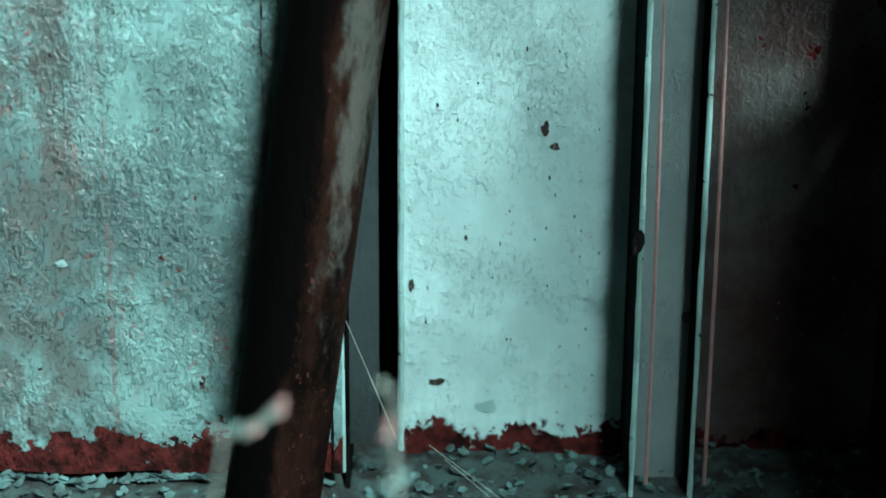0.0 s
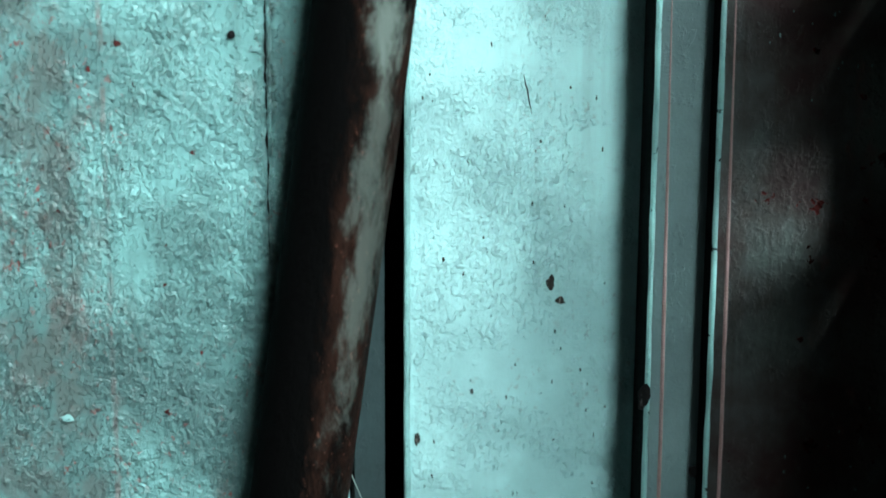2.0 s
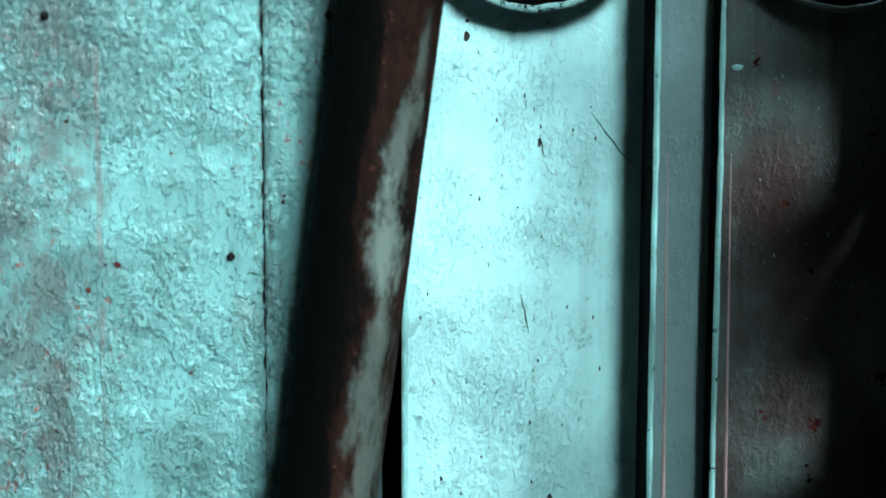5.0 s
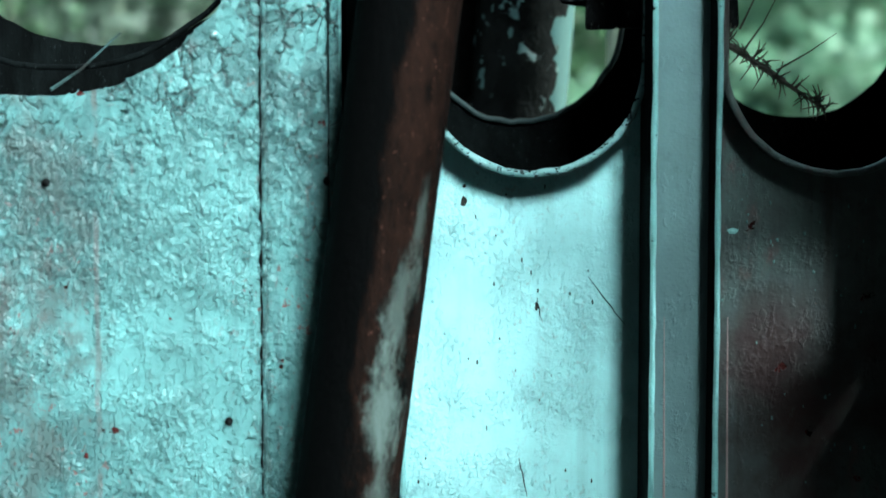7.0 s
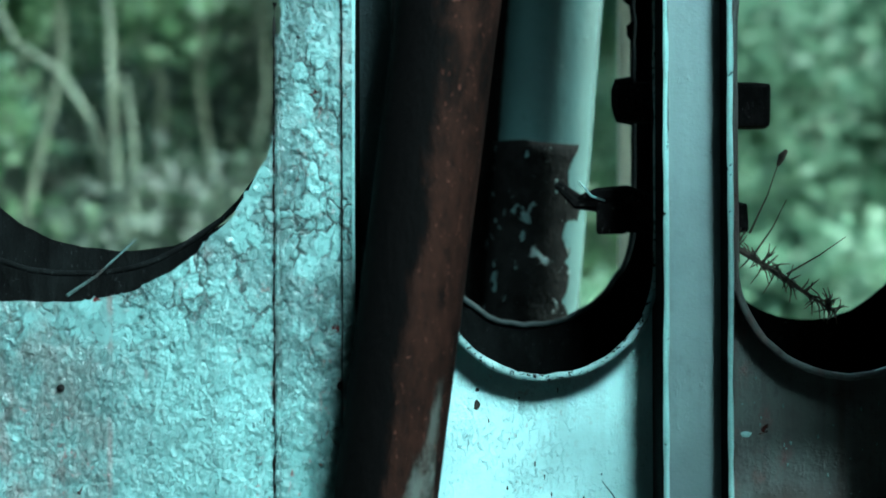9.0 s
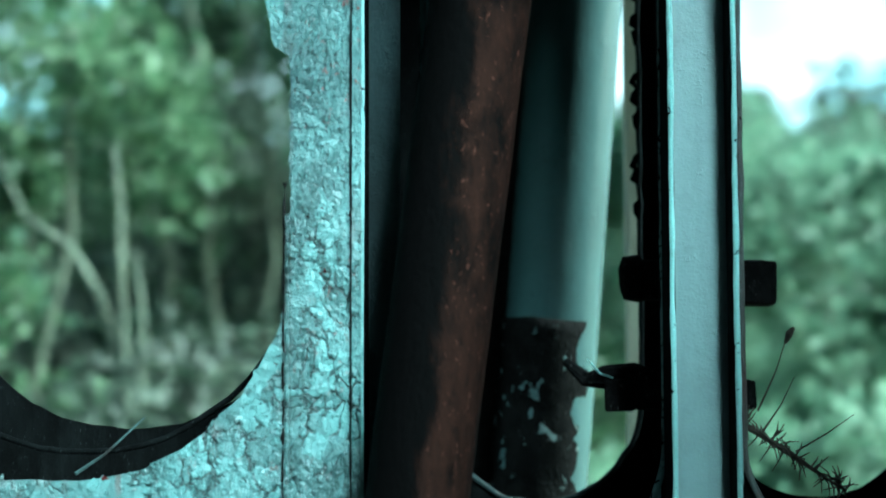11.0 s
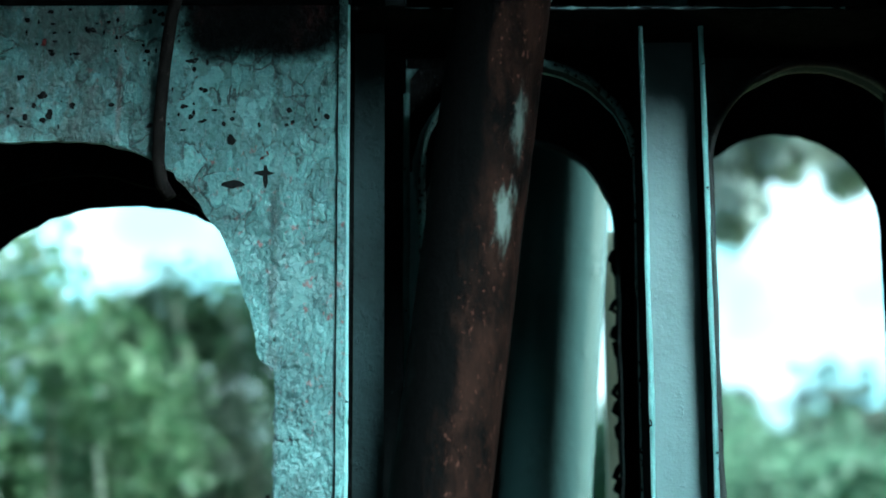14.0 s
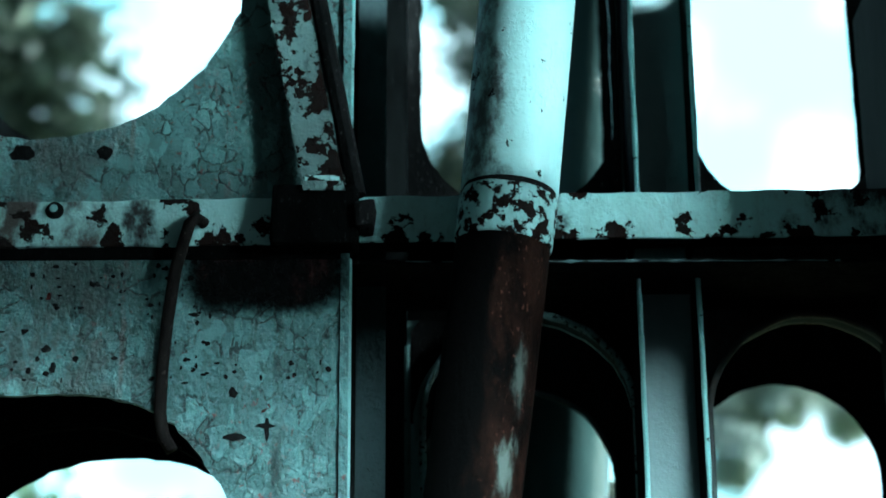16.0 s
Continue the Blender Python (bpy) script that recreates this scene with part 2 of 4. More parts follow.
def rust(name, light=(0.0150, 0.0062, 0.0044), dark=(0.0014, 0.0010, 0.0009), patch=0.0, gloss=0.08):
    m, nt, bsdf = material(name)
    v = place(nt)
    a, _ = grain(nt, place(nt, (1, 1, 0.4)), 22, 6, 0.65)
    b, _ = grain(nt, place(nt, (1, 1, 0.45)), 90, 5, 0.7)
    c, _ = grain(nt, v, 420, 3, 0.6)
    col = blend(nt, step(nt, a, 0.34, 0.66), dark, light)
    col = blend(nt, step(nt, b, 0.52, 0.74, 0, 0.6), col, tuple(x * 1.7 for x in light))
    d, _ = grain(nt, place(nt, (1, 1, 0.5)), 210, 3, 0.6)
    col = blend(nt, step(nt, d, 0.63, 0.70, 0, 0.7), col, tuple(x * 6.0 for x in light))
    col = blend(nt, step(nt, b, 0.48, 0.32, 0, 0.6), col, dark)
    if patch:
        # pale droppings and old paint run down one side; each spot has its own place along the pipe
        z, x = height_of(nt)
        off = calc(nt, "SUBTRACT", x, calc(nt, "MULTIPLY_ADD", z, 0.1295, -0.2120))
        # shaded half of the pipe put into its colour, black with a ragged edge
        shaded_half = calc(nt, "ADD", off, calc(nt, "MULTIPLY", calc(nt, "SUBTRACT", grain(nt, warp(nt, place(nt, (1, 1, 0.3)), 30, 0.03), 26, 8, 0.75)[0], 0.5), 0.085))
        shaded_half = calc(nt, "ADD", shaded_half, calc(nt, "MULTIPLY", calc(nt, "SUBTRACT", grain(nt, place(nt, (0.2, 0.2, 1)), 2.6, 2)[0], 0.5), 0.05))
        col = blend(nt, step(nt, shaded_half, 0.012, -0.010), col, (0.0009, 0.0007, 0.0007))
        rag = calc(nt, "MULTIPLY", calc(nt, "SUBTRACT", grain(nt, warp(nt, place(nt, (1, 1, 0.35)), 40, 0.02), 30, 7, 0.75)[0], 0.5), 4.0)
        for oz, hz, ox, hx, amount in ((0.76, 0.26, 0.036, 0.020, 0.42), (1.03, 0.07, 0.030, 0.022, 0.8), (1.14, 0.06, 0.036, 0.016, 0.5), (2.077, 0.045, 0.033, 0.011, 0.9), (2.20, 0.04, 0.040, 0.010, 0.5), (1.24, 0.05, 0.046, 0.008, 0.4)):
            dz = calc(nt, "DIVIDE", calc(nt, "SUBTRACT", z, oz), hz)
            dx = calc(nt, "DIVIDE", calc(nt, "SUBTRACT", off, ox), hx)
            d = calc(nt, "ADD", calc(nt, "SQRT", calc(nt, "ADD", calc(nt, "MULTIPLY", dz, dz), calc(nt, "MULTIPLY", dx, dx))), rag)
            col = blend(nt, calc(nt, "MULTIPLY", step(nt, d, 1.25, 0.25), amount * patch), col, (0.12, 0.135, 0.12))
    nt.links.new(col, bsdf.inputs["Base Color"])
    bsdf.inputs["Roughness"].default_value = 0.82
    bsdf.inputs["Specular IOR Level"].default_value = gloss * 0.5
    relief(nt, bsdf, [(a, 0.5, 0.006), (b, 0.8, 0.003), (c, 0.6, 0.0008)])
    return m


def plain(name, a, b, scale=12, rough=0.8, stretch=(1, 1, 1), bump=0.003):
    m, nt, bsdf = material(name)
    v = place(nt, stretch)
    f, _ = grain(nt, v, scale, 6, 0.62)
    g, _ = grain(nt, v, scale * 9, 4, 0.6)
    col = blend(nt, step(nt, f, 0.35, 0.68), a, b)
    col = blend(nt, step(nt, g, 0.5, 0.75, 0, 0.4), col, tuple(x * 0.5 for x in b))
    nt.links.new(col, bsdf.inputs["Base Color"])
    bsdf.inputs["Roughness"].default_value = rough
    bsdf.inputs["Specular IOR Level"].default_value = 0.2
    relief(nt, bsdf, [(f, 0.4, bump * 2), (g, 0.6, bump)])
    return m


def foliage(name, a, b):
    m, nt, bsdf = material(name)
    g = nt.nodes.new("ShaderNodeNewGeometry")
    f, _ = grain(nt, place(nt), 1.1, 4)
    col = blend(nt, g.outputs["Random Per Island"], a, b)
    col = blend(nt, step(nt, f, 0.45, 0.62, 0, 0.6), col, tuple(c * 0.45 for c in a))
    nt.links.new(col, bsdf.inputs["Base Color"])
    bsdf.inputs["Roughness"].default_value = 0.6
    thin = nt.nodes.new("ShaderNodeBsdfTranslucent")
    nt.links.new(col, thin.inputs["Color"])
    both = nt.nodes.new("ShaderNodeMixShader")
    both.inputs[0].default_value = 0.42
    nt.links.new(bsdf.outputs[0], both.inputs[1])
    nt.links.new(thin.outputs[0], both.inputs[2])
    nt.links.new(both.outputs[0], nt.nodes["Material Output"].inputs["Surface"])
    return m


PAINT, DIRTY = (0.19, 0.335, 0.325), (0.075, 0.122, 0.118)
DIRT, REDDISH = (0.025, 0.035, 0.032), (0.16, 0.06, 0.055)
paint_left = old_paint("flaking_pale_paint", PAINT, DIRTY, crack=46, cracked=(1.20, 1.48), peel=0.67, peel_scale=38, rust_below=0.245, rough=0.36, red=0.45, chips=1.08, flecks=1.0, deep=1.6, coat_size=135, soft=0.05, painted_shade=(-0.215, 0.105, 2.40, 0.072),
                       stains=((-0.196, 0.009, 0.8, DIRT), (-0.185, 0.014, 0.5, DIRTY), (-0.401, 0.005, 0.5, REDDISH), (-0.50, 0.13, 0.85, (0.085, 0.098, 0.092))))
paint_mid = old_paint("smooth_pale_paint", (0.52, 0.78, 0.77), (0.33, 0.50, 0.50), crack=16, cracked=(8, 9), peel=0.76, rust_below=0.168, rough=0.4, red=0.05, chips=0.7, flecks=0.3, deep=1.1, coat_size=110, soft=0.06)
# rust stains over a base darkened for the shade on this panel
paint_right = old_paint("shaded_rusty_paint", (0.095, 0.115, 0.108), (0.034, 0.012, 0.011), crack=18, cracked=(8, 9), peel=0.66, rust_below=0.16, red=0.9)
paint_beam = old_paint("grey_channel_paint", (0.20, 0.27, 0.275), (0.15, 0.20, 0.205), crack=14, cracked=(8, 9), peel=0.78, rough=0.45, red=0.0, chips=0.4)
paint_edge = old_paint("bare_edge_paint", (0.36, 0.60, 0.58), (0.20, 0.32, 0.31), crack=60, cracked=(8, 9), peel=0.64, peel_scale=60, rough=0.4, red=0.05)
paint_rail = old_paint("peeling_rail_paint", (0.50, 0.74, 0.72), (0.34, 0.50, 0.48), crack=55, cracked=(8, 9), peel=0.555, peel_scale=22, rough=0.55, red=0.1, chips=1.1, stains=((0.62, 0.16, 1.0, (0.010, 0.008, 0.008)), (-0.385, 0.03, 1.0, (0.010, 0.008, 0.008)), (0.165, 0.03, 0.9, (0.010, 0.008, 0.008)), (-0.54, 0.14, 0.95, (0.035, 0.015, 0.011))))
paint_upper = old_paint("upper_pipe_paint", (0.55, 0.80, 0.78), (0.42, 0.60, 0.59), crack=60, cracked=(8, 9), peel=0.64, peel_scale=34, rough=0.35, red=0.0, chips=0.6, stains=((0.072, 0.036, 0.9, (0.03, 0.026, 0.024)),))
paint_collar = old_paint("chipped_collar_paint", (0.40, 0.62, 0.60), (0.28, 0.42, 0.41), crack=60, cracked=(8, 9), peel=0.515, peel_scale=58, rough=0.5, red=0.05)
# white pipe coloured dark, so its shaded front is in the paint
paint_column = old_paint("column_paint", (0.07, 0.122, 0.122), (0.058, 0.10, 0.10), crack=30, cracked=(8, 9), peel=0.76, rough=0.26, red=0.0, chips=0.3)
# peeling paint, with extra black standing in for shade
paint_foot = old_paint("shaded_foot_paint", (0.075, 0.125, 0.125), (0.045, 0.07, 0.07), crack=30, cracked=(8, 9), peel=0.36, peel_scale=45, rough=0.4, red=0.0)
# strip colour darkened for the pipe's shadow; the collars share it
paint_shaded = old_paint("shaded_strip_paint", (0.024, 0.040, 0.042), (0.011, 0.018, 0.019), crack=20, cracked=(8, 9), peel=0.70, rough=0.85, red=0.0, chips=1.0)
paint_rim = old_paint("worn_rim_paint", (0.24, 0.36, 0.35), (0.10, 0.15, 0.145), crack=60, cracked=(8, 9), peel=0.56, peel_scale=150, rough=0.45, red=0.0, chips=1.0)
paint_strap = old_paint("flaking_strap_paint", (0.20, 0.29, 0.28), (0.10, 0.14, 0.135), crack=70, cracked=(8, 9), peel=0.48, peel_scale=38, rough=0.55, red=0.3, chips=1.2, deep=0.9)
debris_pale = plain("pale_speck", (0.20, 0.32, 0.31), (0.10, 0.15, 0.145), 40, 0.7)
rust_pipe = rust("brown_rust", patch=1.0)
# black rust, also the colour of the sheets that imitate shade
rust_shade_black = rust("black_rust_shade", (0.012, 0.011, 0.011), (0.004, 0.004, 0.004), gloss=0.04)
inner_steel = rust("dark_inner_steel", (0.0055, 0.006, 0.006), (0.002, 0.002, 0.002), gloss=0.04)
# dead black for the painted shadow strip and the bracket block
dead_black = rust("dead_black", (0.004, 0.004, 0.004), (0.0015, 0.0015, 0.0015), gloss=0.0)
fringe_pink = plain("faded_pink", (0.36, 0.23, 0.22), (0.28, 0.17, 0.16), 30, 0.6)
cream = plain("cream_post", (0.52, 0.53, 0.42), (0.40, 0.41, 0.33), 9, 0.7, (4, 4, 0.5))
earth = plain("leafy_earth", (0.09, 0.075, 0.045), (0.10, 0.12, 0.05), 3.0, 0.95, bump=0.02)
debris = plain("ledge_debris", (0.05, 0.08, 0.078), (0.016, 0.014, 0.013), 26, 0.9, bump=0.006)
bark = plain("grey_bark", (0.21, 0.25, 0.19), (0.12, 0.145, 0.11), 9, 0.9, (3, 3, 0.7), 0.01)
dim_bark = plain("dim_bark", (0.16, 0.19, 0.14), (0.09, 0.11, 0.08), 9, 0.9, (3, 3, 0.7), 0.01)
straw = plain("dry_stalk", (0.07, 0.055, 0.045), (0.035, 0.028, 0.022), 60, 0.8)
web = plain("pale_stalk", (0.26, 0.31, 0.28), (0.17, 0.20, 0.18), 60, 0.8)
leaf_green = foliage("shrub_leaf", (0.050, 0.105, 0.050), (0.17, 0.265, 0.140))
leaf_pale = foliage("pale_leaf", (0.13, 0.23, 0.15), (0.24, 0.36, 0.25))
leaf_grey = foliage("grey_leaf", (0.50, 0.58, 0.55), (0.65, 0.72, 0.69))
leaf_dark = foliage("tree_leaf", (0.038, 0.058, 0.040), (0.11, 0.145, 0.11))


# ---- mesh helpers ----
def mesh_object(name, bm, mat, parent=None, label="", smooth=False):
    bmesh.ops.recalc_face_normals(bm, faces=bm.faces)
    me = bpy.data.meshes.new(name)
    bm.to_mesh(me)
    bm.free()
    me.materials.append(mat)
    if smooth:
        me.shade_smooth()
    ob = new(name, me)
    ob.parent = parent
    if label:
        ob["label"] = label
    return ob


def part(name, bm, mat, parent, label="", smooth=False):
    return mesh_object(name, bm, mat, parent, label, smooth)


def thing(name, label, category, group="", kind=""):
    return tagged(new(name), label, category, group, kind)


def box(x0, x1, y0, y1, z0, z1, bevel=0.0, bm=None):
    own = bmesh.new()
    bmesh.ops.create_cube(own, size=1.0)
    for v in own.verts:
        v.co = Vector(((x0 + x1) / 2 + v.co.x * (x1 - x0), (y0 + y1) / 2 + v.co.y * (y1 - y0), (z0 + z1) / 2 + v.co.z * (z1 - z0)))
    if bevel:
        bmesh.ops.bevel(own, geom=own.edges[:], offset=bevel, segments=2, affect="EDGES", profile=0.6)
    return own


def wobble(bm, amount, scale, along=(1, 1, 1), seed=0.0):
    for v in bm.verts:
        n = noise.noise_vector(v.co * scale + Vector((seed, seed, seed)))
        v.co += Vector((n.x * along[0], n.y * along[1], n.z * along[2])) * amount
    return bm


def capsule(x0, x1, z0, z1, r, n=26, rough=0.0, seed=0.0):
    """A rounded upright opening as a ring of points, its edge eaten by rust."""
    r = min(r, (x1 - x0) / 2, (z1 - z0) / 2)
    pts = []
    for cx, cz, a0 in ((x1 - r, z0 + r, -90), (x1 - r, z1 - r, 0), (x0 + r, z1 - r, 90), (x0 + r, z0 + r, 180)):
        for i in range(n + 1):
            a = radians(a0 + 90 * i / n)
            pts.append(Vector((cx + r * math.cos(a), 0, cz + r * math.sin(a))))
    full = []
    for i, p in enumerate(pts):
        q = pts[(i + 1) % len(pts)]
        k = max(1, int((q - p).length / 0.012))
        full += [p.lerp(q, j / k) for j in range(k) if (q - p).length > 1e-5]
    if rough:
        c = Vector(((x0 + x1) / 2, 0, (z0 + z1) / 2))
        for p in full:
            d = (p - c).normalized()
            p += d * (noise.noise(p * 60 + Vector((seed, 0, 0))) * rough + noise.noise(p * 14 + Vector((0, seed, 0))) * rough)
    return full


def sheet(x0, x1, z0, z1, y, thick, holes=(), eaten=0.0):
    """An upright steel sheet with openings right through it; front face at y."""
    outer = []
    cs = [(x0, z0), (x1, z0), (x1, z1), (x0, z1)]
    for i in range(4):
        a, b = Vector((cs[i][0], 0, cs[i][1])), Vector((cs[(i + 1) % 4][0], 0, cs[(i + 1) % 4][1]))
        k = max(2, int((b - a).length / 0.03))
        outer += [a.lerp(b, j / k) for j in range(k)]
    if eaten:
        for p in outer:
            p += Vector((noise.noise(p * 31), 0, noise.noise(p * 37 + Vector((3, 1, 2))))) * eaten
    loops = [outer, *holes]
    flat = [p for lp in loops for p in lp]
    tris = mathutils_geometry.tessellate_polygon(loops)
    bm = bmesh.new()
    front = [bm.verts.new((p.x, y, p.z)) for p in flat]
    back = [bm.verts.new((p.x, y + thick, p.z)) for p in flat]
    for t in tris:
        bm.faces.new([front[i] for i in t])
        bm.faces.new([back[i] for i in reversed(t)])
    start = 0
    for lp in loops:
        n = len(lp)
        for i in range(n):
            a, b = start + i, start + (i + 1) % n
            bm.faces.new((front[a], front[b], back[b], back[a]))
        start += n
    return bm


def tube(points, radii, sides=20, closed=False, caps=True):
    """A tube along a line of points; radii one number or one a point."""
    bm = bmesh.new()
    pts = [Vector(p) for p in points]
    n = len(pts)
    rr = [radii] * n if isinstance(radii, (int, float)) else list(radii)
    rings = []
    ref = None
    for i, p in enumerate(pts):
        a, b = (pts[i - 1], pts[(i + 1) % n]) if closed else (pts[max(i - 1, 0)], pts[min(i + 1, n - 1)])
        d = (b - a).normalized()
        if ref is None:
            ref = Vector((0, 1, 0)) if abs(d.y) < 0.9 else Vector((1, 0, 0))
        u = (ref - d * ref.dot(d)).normalized()
        ref = u
        w = d.cross(u)
        rings.append([bm.verts.new(p + (u * math.cos(2 * math.pi * k / sides) + w * math.sin(2 * math.pi * k / sides)) * rr[i]) for k in range(sides)])
    for i in range(n if closed else n - 1):
        a, b = rings[i], rings[(i + 1) % n]
        for k in range(sides):
            bm.faces.new((a[k], a[(k + 1) % sides], b[(k + 1) % sides], b[k]))
    if caps and not closed:
        bm.faces.new(rings[0][::-1]), bm.faces.new(rings[-1])
    return bm


def rim_of(loop, y, r, depth=0.0):
    return tube([(p.x, y + depth, p.z) for p in loop[::2]], r, 10, closed=True)


def ring_wall(loop, y0, y1, thick=0.004):
    """The short collar that stands out round an opening."""
    bm = bmesh.new()
    c = sum((p for p in loop), Vector()) / len(loop)
    rows = []
    for p in loop:
        d = (p - c).normalized() * thick
        rows.append([bm.verts.new((p.x, y0, p.z)), bm.verts.new((p.x, y1, p.z)), bm.verts.new((p.x + d.x, y1, p.z + d.z)), bm.verts.new((p.x + d.x, y0, p.z + d.z))])
    for i in range(len(rows)):
        a, b = rows[i], rows[(i + 1) % len(rows)]
        for k in range(4):
            bm.faces.new((a[k], b[k], b[(k + 1) % 4], a[(k + 1) % 4]))
    return bm


# ---- the steel wall: panels with oval openings ----
PZ = 3.3                                            # all panels run on above the view
left_hole = capsule(-0.80, -0.193, 1.388, 2.214, 0.275, rough=0.004, seed=1)
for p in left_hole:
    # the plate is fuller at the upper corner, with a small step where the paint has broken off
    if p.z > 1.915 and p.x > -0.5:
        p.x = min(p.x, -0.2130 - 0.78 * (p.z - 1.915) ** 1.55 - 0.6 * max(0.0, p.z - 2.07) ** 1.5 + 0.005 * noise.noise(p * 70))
left_upper = capsule(-0.80, -0.250, 2.576, 3.25, 0.275, rough=0.004, seed=2)
left_panel = thing("hull_panel", "pale turquoise steel panel with cracked flaking paint and oval openings", "wall panel", "panels of the steel wall")
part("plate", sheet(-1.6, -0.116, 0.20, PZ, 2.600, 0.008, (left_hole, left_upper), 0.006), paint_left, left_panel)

pts = [(-0.1995 + 0.0015 * noise.noise(Vector((4, 0, z * 26))), 2.5993, z) for z in np.arange(0.70, 1.76, 0.005)]
part("seam_groove", tube(pts, [max(0.0003, 0.0016 + 0.0036 * noise.noise(Vector((1, 1, p[2] * 60))) - 0.002 * max(0.0, 0.9 - p[2]) / 0.2) for p in pts], 6), rust_shade_black, left_panel, "dark dirt-filled groove")
pts = [(-0.196 + 0.0012 * noise.noise(Vector((0, 0, z * 30))), 2.5985, z) for z in np.arange(0.84, 1.72, 0.006)]
part("weld_seam", tube(pts, [0.0030 + 0.0024 * noise.noise(Vector((5, 1, p[2] * 90))) for p in pts], 8), paint_left, left_panel, "raised weld bead with dirt along it")
for k, (sx, sz, sr) in enumerate(((-0.241, 0.99, 0.005), (-0.118, 1.286, 0.006), (-0.461, 1.284, 0.005))):
    part("rivet", tube([(sx, 2.600, sz), (sx, 2.597, sz), (sx, 2.594, sz)], [sr, sr, sr * 0.4], 10), rust_shade_black, left_panel, "small rusted rivet head")

flange = part("flange", box(-0.116, -0.104, 2.594, 2.66, 0.20, PZ, 0.0015), paint_left, left_panel, "worn edge of the flange")
part("flange_groove", tube([(-0.1165 + 0.001 * noise.noise(Vector((3, 1, z * 12))), 2.5965, z) for z in np.arange(0.2, PZ, 0.02)], [max(0.0003, 0.0012 + 0.0016 * noise.noise(Vector((7, 1, z * 19)))) for z in np.arange(0.2, PZ, 0.02)], 6), rust_shade_black, left_panel, "dark dirt line beside the flange")
part("flange_lip", tube([(-0.103 + 0.002 * noise.noise(Vector((0, 1, z * 3))), 2.600, z) for z in np.arange(0.2, PZ, 0.02)], 0.0022, 8), paint_edge, left_panel)
part("return_strip", sheet(-0.1035, -0.058, 0.20, PZ, 2.690, 0.006), paint_shaded, left_panel, "return strip beside the flange, coloured dark for the pipe's shadow")

part("inner_lip", rim_of(capsule(-0.75, -0.19, 1.424, 2.214, 0.27, rough=0.004, seed=12), 2.76, 0.004), inner_steel, left_panel, "dull inner lip of the opening")
mid_hole = capsule(-0.008, 0.286, 1.286, 2.374, 0.147, rough=0.002, seed=3)
mid_upper = capsule(-0.010, 0.272, 2.545, 3.25, 0.14, rough=0.003, seed=4)
mid_panel = thing("hull_panel", "smooth pale turquoise steel panel with rimmed oval openings", "wall panel", "panels of the steel wall")
part("plate", sheet(-0.030, 0.372, 0.13, PZ, 2.800, 0.006, (mid_hole, mid_upper), 0.0), paint_mid, mid_panel)
part("rim", wobble(rim_of(mid_hole, 2.760, 0.0050), 0.0020, 80), paint_rim, mid_panel, "rolled rim of the opening, chipped and dirty")
part("rim_wall", ring_wall(mid_hole, 2.760, 2.800), paint_shaded, mid_panel, "dark turned-out collar of the opening")
# black overlay that imitates the shade above the opening
part("upper_shade_sheet", sheet(-0.0295, 0.2845, 2.378, PZ, 2.7935, 0.003, (mid_upper,), 0.0), rust_shade_black, mid_panel, "black sheet standing in for shade on the upper plate")
# second black overlay, the shade in the corners of the arch
bm = bmesh.new()
rows = []
for i in range(33):
    a = math.pi * i / 32
    c, d = math.cos(a), math.sin(a)
    reach = min(0.162 / max(abs(c), 1e-6), 0.150 / max(d, 1e-6))
    rows.append([bm.verts.new((0.139 + q * c - (0.0 if c > 0 else 0.002), y, 2.227 + q * d)) for q, y in ((0.150, 2.7935), (max(reach, 0.1505), 2.7935), (max(reach, 0.1505), 2.7965), (0.150, 2.7965))])
for p, q in zip(rows, rows[1:]):
    for k in range(4):
        bm.faces.new((p[k], p[(k + 1) % 4], q[(k + 1) % 4], q[k]))
bmesh.ops.recalc_face_normals(bm, faces=bm.faces)
part("arch_shade_sheet", bm, rust_shade_black, mid_panel, "black sheet standing in for shade over the arch")
part("edge", tube([(-0.0295 + 0.0015 * noise.noise(Vector((2, 0, z * 8))), 2.797, z) for z in np.arange(0.14, 2.36, 0.02)], 0.0045, 8), paint_edge, mid_panel, "bright worn plate edge")

right_hole = capsule(0.388, 0.686, 1.286, 2.374, 0.149, rough=0.002, seed=5)
right_upper = capsule(0.392, 0.664, 2.545, 3.25, 0.14, rough=0.002, seed=6)
right_panel = thing("hull_panel", "rust-stained steel panel, coloured darker for shade, with rimmed oval openings", "wall panel", "panels of the steel wall")
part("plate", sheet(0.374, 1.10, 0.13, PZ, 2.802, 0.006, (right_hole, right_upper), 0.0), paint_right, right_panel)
part("rim_wall", ring_wall(right_hole, 2.765, 2.802), paint_shaded, right_panel, "dark turned-out collar of the opening")
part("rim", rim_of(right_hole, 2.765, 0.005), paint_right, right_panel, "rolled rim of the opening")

# the second skin behind, near black
rear_skin = thing("inner_skin", "dark inner steel skin with smaller oval openings", "wall panel")
rear_left = capsule(-0.69, -0.172, 1.455, 2.207, 0.25, rough=0.003, seed=7)
rear_left_upper = capsule(-0.72, -0.22, 2.68, 3.30, 0.22, rough=0.003, seed=17)
rear_mid = capsule(-0.015, 0.288, 1.345, 2.362, 0.151, rough=0.0035, seed=8)
rear_mid_upper = capsule(-0.010, 0.285, 2.60, 3.30, 0.14, rough=0.003, seed=18)
rear_right = capsule(0.393, 0.694, 1.351, 2.372, 0.150, rough=0.002, seed=9)
rear_right_upper = capsule(0.400, 0.700, 2.60, 3.30, 0.14, rough=0.002, seed=19)
